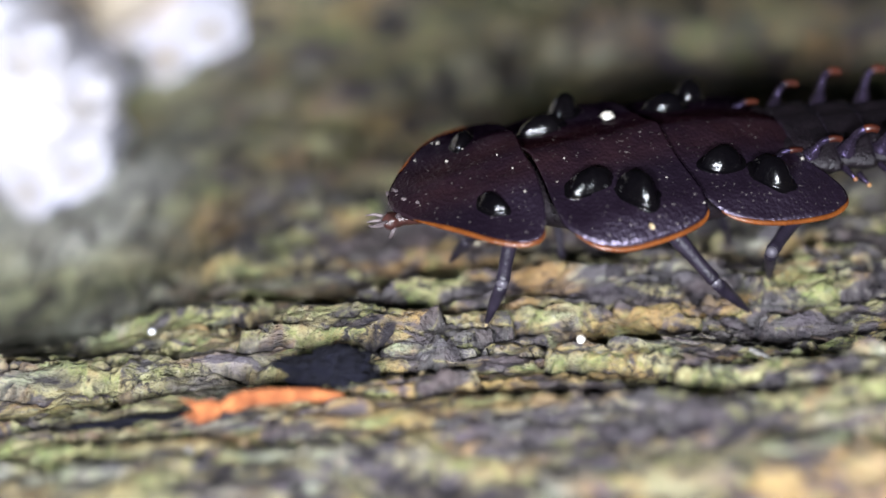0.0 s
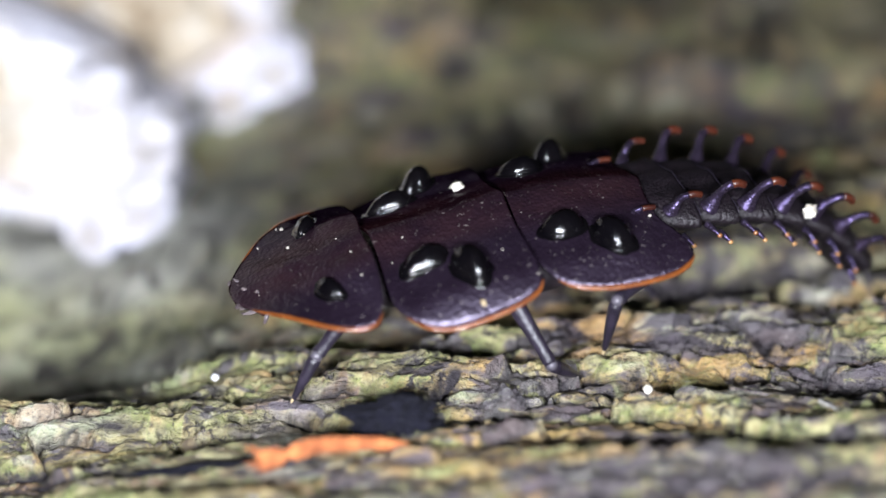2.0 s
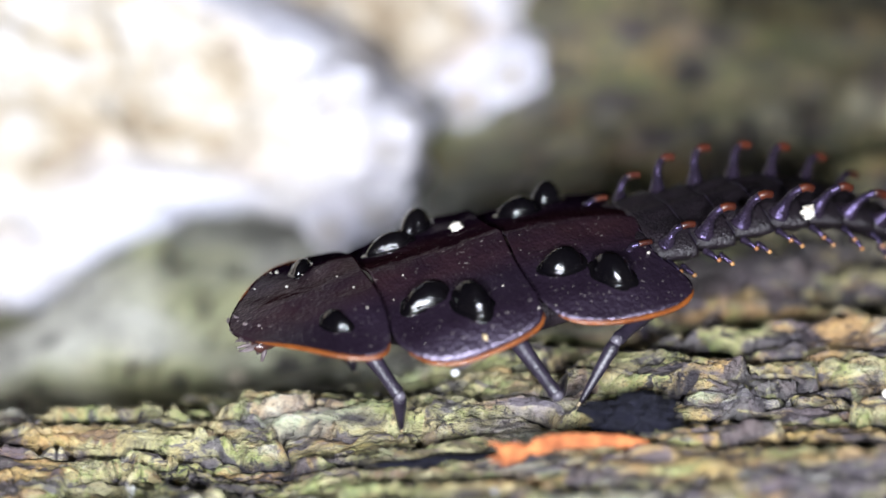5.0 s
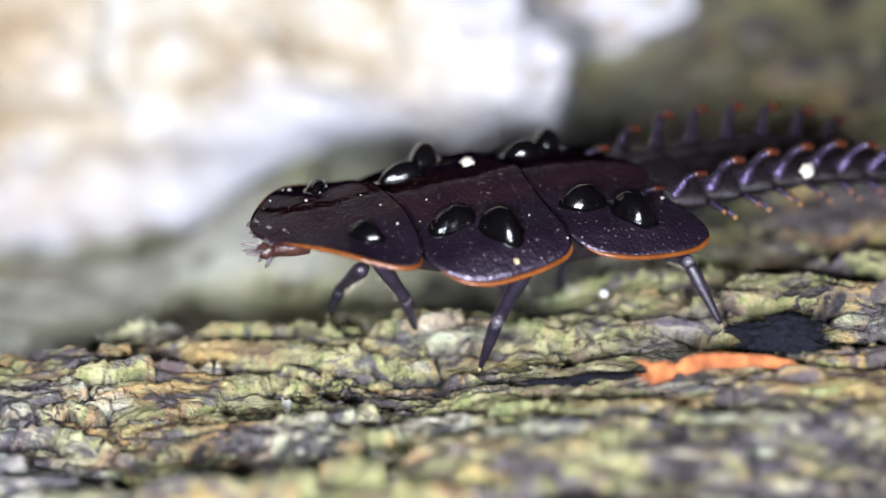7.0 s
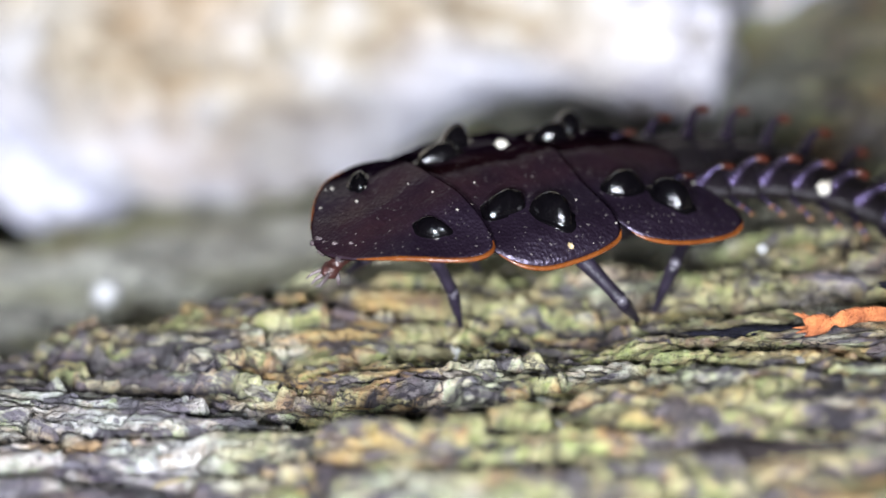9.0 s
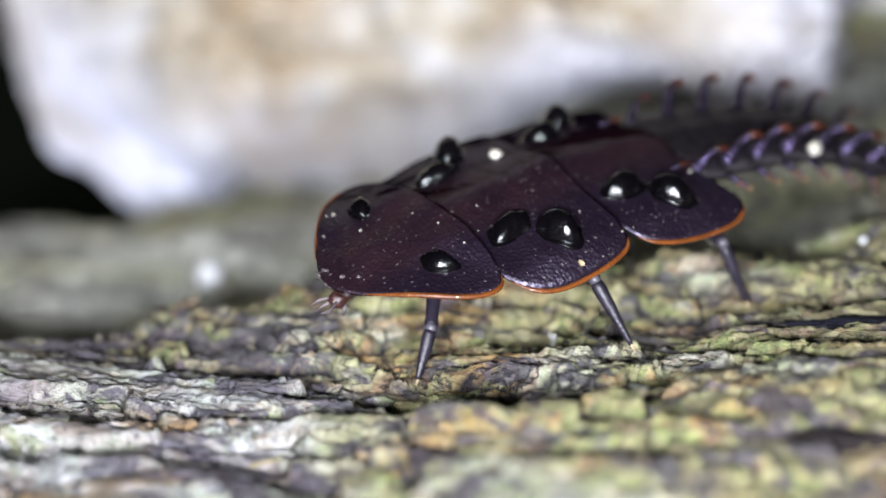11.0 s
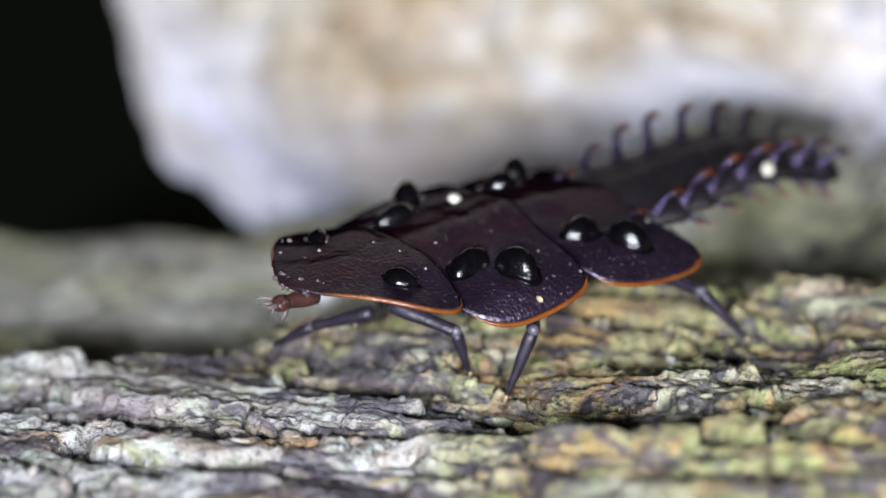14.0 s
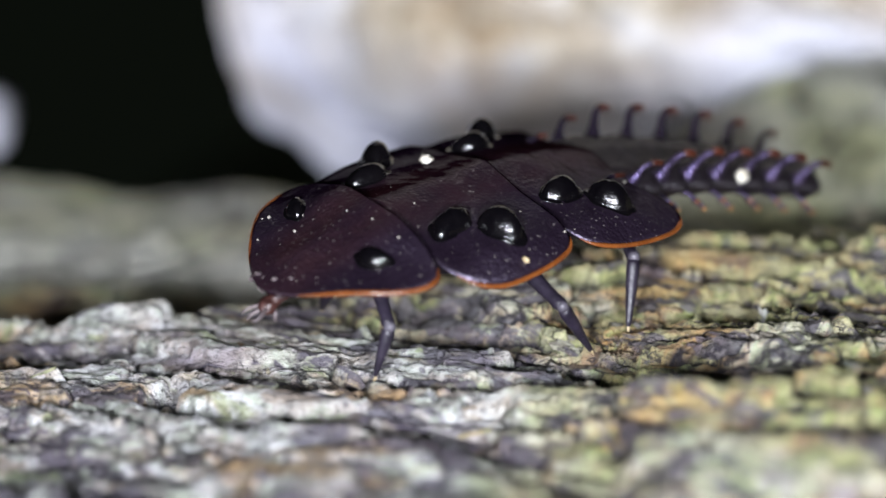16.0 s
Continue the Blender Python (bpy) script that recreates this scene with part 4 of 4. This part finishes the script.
def motions():
    going = [
        (0.0, 16.44, -6.68, 14.92, -10.29, 0.67, 201.41), (0.5, 12.93, -7.69, 14.91, -7.77, 3.51, 198.79), (1.0, 8.55, -8.74, 14.48, -6.46, 6.55, 199.29),
        (1.5, 6.61, -8.91, 14.04, -8.87, 8.09, 198.25), (2.0, 2.66, -8.82, 13.66, -9.73, 7.4, 197.48), (2.5, 1.41, -8.86, 13.78, -10.99, 4.28, 196.83),
        (3.0, -3.92, -9.39, 12.85, -7.84, 9.6, 191.63), (3.5, -5.66, -9.65, 12.25, -6.56, 8.72, 194.27), (6.0, -16.66, -13.22, 11.14, -7.99, 4.78, 208.63),
        (6.5, -18.52, -13.74, 11.17, -7.09, 1.47, 210.39), (7.0, -20.61, -14.27, 11.22, -5.66, -1.23, 213.43), (7.5, -23.4, -15.92, 10.76, -8.12, -0.63, 215.77),
        (8.0, -24.97, -17.43, 10.72, -9.04, 0.94, 217.99), (8.5, -27.25, -18.56, 10.67, -8.79, -0.75, 219.95), (9.0, -27.97, -18.94, 10.47, -8.28, -3.84, 223.51),
        (11.5, -35.64, -21.21, 8.35, -10.19, 6.41, 231.26), (12.0, -36.93, -21.88, 7.8, -10.91, 7.14, 231.86), (12.5, -38.16, -22.44, 7.88, -10.91, 5.41, 230.24),
        (13.0, -40.28, -23.23, 8.4, -8.49, 2.33, 229.6), (13.5, -42.08, -24.0, 8.22, -7.0, 1.55, 230.57), (14.0, -43.94, -24.68, 7.8, -6.93, 0.11, 233.19),
        (14.5, -45.03, -25.35, 7.69, -7.54, 0.62, 235.46), (15.0, -46.88, -26.87, 8.11, -5.43, 0.31, 237.36), (15.5, -48.13, -28.8, 8.36, -5.48, -0.87, 238.31),
        (16.0, -49.53, -30.87, 8.47, -7.09, -1.99, 239.46)]
    nod = [
        (0.0, -3.2, 4.6, -6.9), (0.5, -2.2, 3.9, -2.9), (1.0, -1.4, 2.8, -0.4), (1.5, -1.6, 1.7, -1.0), (2.0, -2.5, 0.8, -2.9), (2.5, -2.7, -0.4, -3.0),
        (3.0, -1.2, 1.3, -0.9), (3.5, 0.0, 0.6, 1.6), (6.0, -0.1, -5.4, -0.2), (6.5, 1.2, -7.6, 1.2), (7.0, 1.1, -6.4, 0.1), (7.5, 0.4, -2.2, -2.0),
        (8.0, -0.4, 3.4, -1.1), (8.5, 0.7, 8.2, 2.4), (9.0, 1.4, 10.3, 4.9), (11.5, -2.4, 1.8, 2.5), (12.0, -3.4, -3.6, -0.6), (12.5, -3.3, -11.1, -1.6),
        (13.0, -0.8, -15.0, 0.6), (13.5, 1.7, -14.6, 3.8), (14.0, 1.9, -11.0, 4.8), (14.5, 1.0, -4.7, 4.9), (15.0, 0.7, 2.1, 3.0), (15.5, 0.2, 8.5, 0.2),
        (16.0, -0.5, 12.9, -3.1)]
    # how far the head stands out, and how it dips
    out = [(0.0, 1.0, 4), (0.5, 0.9, 6), (1.0, 0.9, 10), (1.5, -0.7, 8), (2.0, -0.9, 6), (3.0, -1.2, 4), (3.5, -1.2, 4), (6.0, -0.4, 10), (7.5, 0.2, 6), (8.5, 0.3, 22),
           (9.0, 0.6, 30), (11.5, 0.5, 12), (12.0, 1.2, 2), (13.0, 1.5, -2), (14.0, 1.2, 6), (15.0, 0.4, 34), (16.0, 0.8, 20)]
    # how each ring of the tail turns on the one before: sideways, up and down, and the hindmost ones down besides
    tail_bend = [
        (0.0, -4.0, 1.2, 0.0), (0.5, -3.6, 2.0, -1.0), (1.0, -2.2, 2.2, -2.8), (1.5, 2.0, -1.2, -9.4), (2.0, 2.0, -3.7, -5.6), (2.5, 1.3, -3.3, -0.9), (3.0, 1.4, -1.6, -1.3), (3.5, 2.0, 1.1, -13.3),
        (6.0, 0.5, 0.0, -3.6), (6.5, 0.5, 1.8, -4.2), (7.0, 0.7, 0.7, -3.9), (7.5, 2.2, 1.1, -3.3), (8.0, 0.7, -0.1, -6.0), (8.5, -1.9, -1.7, -6.0), (9.0, -3.1, -0.7, -5.0), (11.5, -1.1, -1.2, -4.5),
        (12.0, -1.5, -2.3, -4.1), (12.5, -1.6, -1.8, -3.7), (13.0, -1.6, -1.5, -3.5), (13.5, -0.6, 0.6, -3.3), (14.0, 0.0, 2.7, -9.9), (14.5, -0.9, 2.0, -14.8), (15.0, -2.7, 0.5, -11.5), (15.5, -3.4, -0.7, -4.0),
        (16.0, -1.6, -2.0, 1.1)]
    times = [k / 4 for k in range(65)]
    place = {t: mm_pose(*along(going, t)) for t in times}
    walk(beetle, [(t, place[t]) for t in times])
    walk(pro, [(t, Matrix.Translation(HINGE * MM) @ mm_pose(0, 0, 0, *along(nod, t))) for t in times])
    rows = []
    for t in times:
        reach, dip = along(out, t)
        rows.append((t, mm_pose(12.6 + reach - HINGE.x, 0, -1.95 - HINGE.z, 0, dip, 0)))
    walk(head, rows)
    for k, seg in enumerate(tail):
        rows = []
        for t in times:
            yaw, dip, droop = along(tail_bend, t)
            m = Matrix.Translation(TAIL * MM)
            for i in range(k + 1):
                m = m @ mm_pose(0, 0, 0, 0, dip + (droop if i > 3 else 0), yaw)
                if i < k:
                    m = m @ mm_pose(-PITCH, 0, 0)
            rows.append((t, m))
        walk(seg, rows)

    def foot(which, side, t):
        if side > 0:
            steps = STANCES[which]
        elif which == "front":
            steps = FAR_FRONT
        else:
            # the right side steps in turn with the left
            steps = []
            lag = {"front": 1.05, "middle": 2.35, "hind": 0.6}[which]
            for n in range(-2, 8):
                t0 = lag + 2.9 * n
                m = mm_pose(*along(going, min(max(t0 + 1.0, 0), 16)))
                q = m @ Vector(((HIPS[which][0] + (1.0 if which == "front" else -1.5)) * MM, -8.2 * MM, 0))
                steps.append((t0, t0 + 2.2, q.x / MM, q.y / MM))
        for s, nxt in zip(steps, steps[1:] + [steps[-1]]):
            if s[0] <= t <= s[1]:
                return Vector((s[2], s[3], surface(s[2], s[3]) + 0.15))
            if s[1] < t < nxt[0]:
                u = (t - s[1]) / (nxt[0] - s[1])
                e = u * u * (3 - 2 * u)
                a, b = Vector((s[2], s[3], surface(s[2], s[3]))), Vector((nxt[2], nxt[3], surface(nxt[2], nxt[3])))
                return a.lerp(b, e) + Vector((0, 0, 0.15 + 1.4 * math.sin(math.pi * u)))
        return Vector((steps[-1][2], steps[-1][3], surface(steps[-1][2], steps[-1][3])))

    for which, side, thigh, shin in legs:
        a, b = LINKS[which]
        upper, lower = [], []
        for t in times:
            inv = place[t].inverted()
            goal = (inv @ (foot(which, side, t) * MM)) / MM
            hip = Vector(HIPS[which])
            hip.y *= side
            if which == "front" and side < 0:
                hip = Vector((6.8, -0.8, -3.5))
            d = goal - hip
            r = min(max(d.length, abs(a - b) + 0.3), a + b - 0.05)
            d = d.normalized()
            bend = Vector((0.2, -0.6, 0.8)) if which == "front" and side < 0 else Vector((BENDS[which][0], BENDS[which][1] * side, BENDS[which][2]))
            bend = (bend - d * bend.dot(d)).normalized()
            ca = (a * a + r * r - b * b) / (2 * a * r)
            along_d, off = a * ca, a * math.sqrt(max(0.0, 1 - ca * ca))
            knee = hip + d * along_d + bend * off
            knee = hip + (knee - hip).normalized() * a
            r = min(r, (knee - hip).length + b)
            toe = hip + d * r
            m1 = link(hip, knee, bend)
            m2 = link(knee, toe, bend)
            upper.append((t, m1))
            lower.append((t, m1.inverted() @ m2))
        walk(thigh, upper)
        walk(shin, lower)


def link(p, q, up):
    """The pose of a link from p to q whose z leans to up."""
    x = (q - p).normalized()
    y = up.cross(x).normalized()
    z = x.cross(y)
    m = Matrix((x, y, z)).transposed().to_4x4()
    return Matrix.Translation(p * MM) @ m


motions()
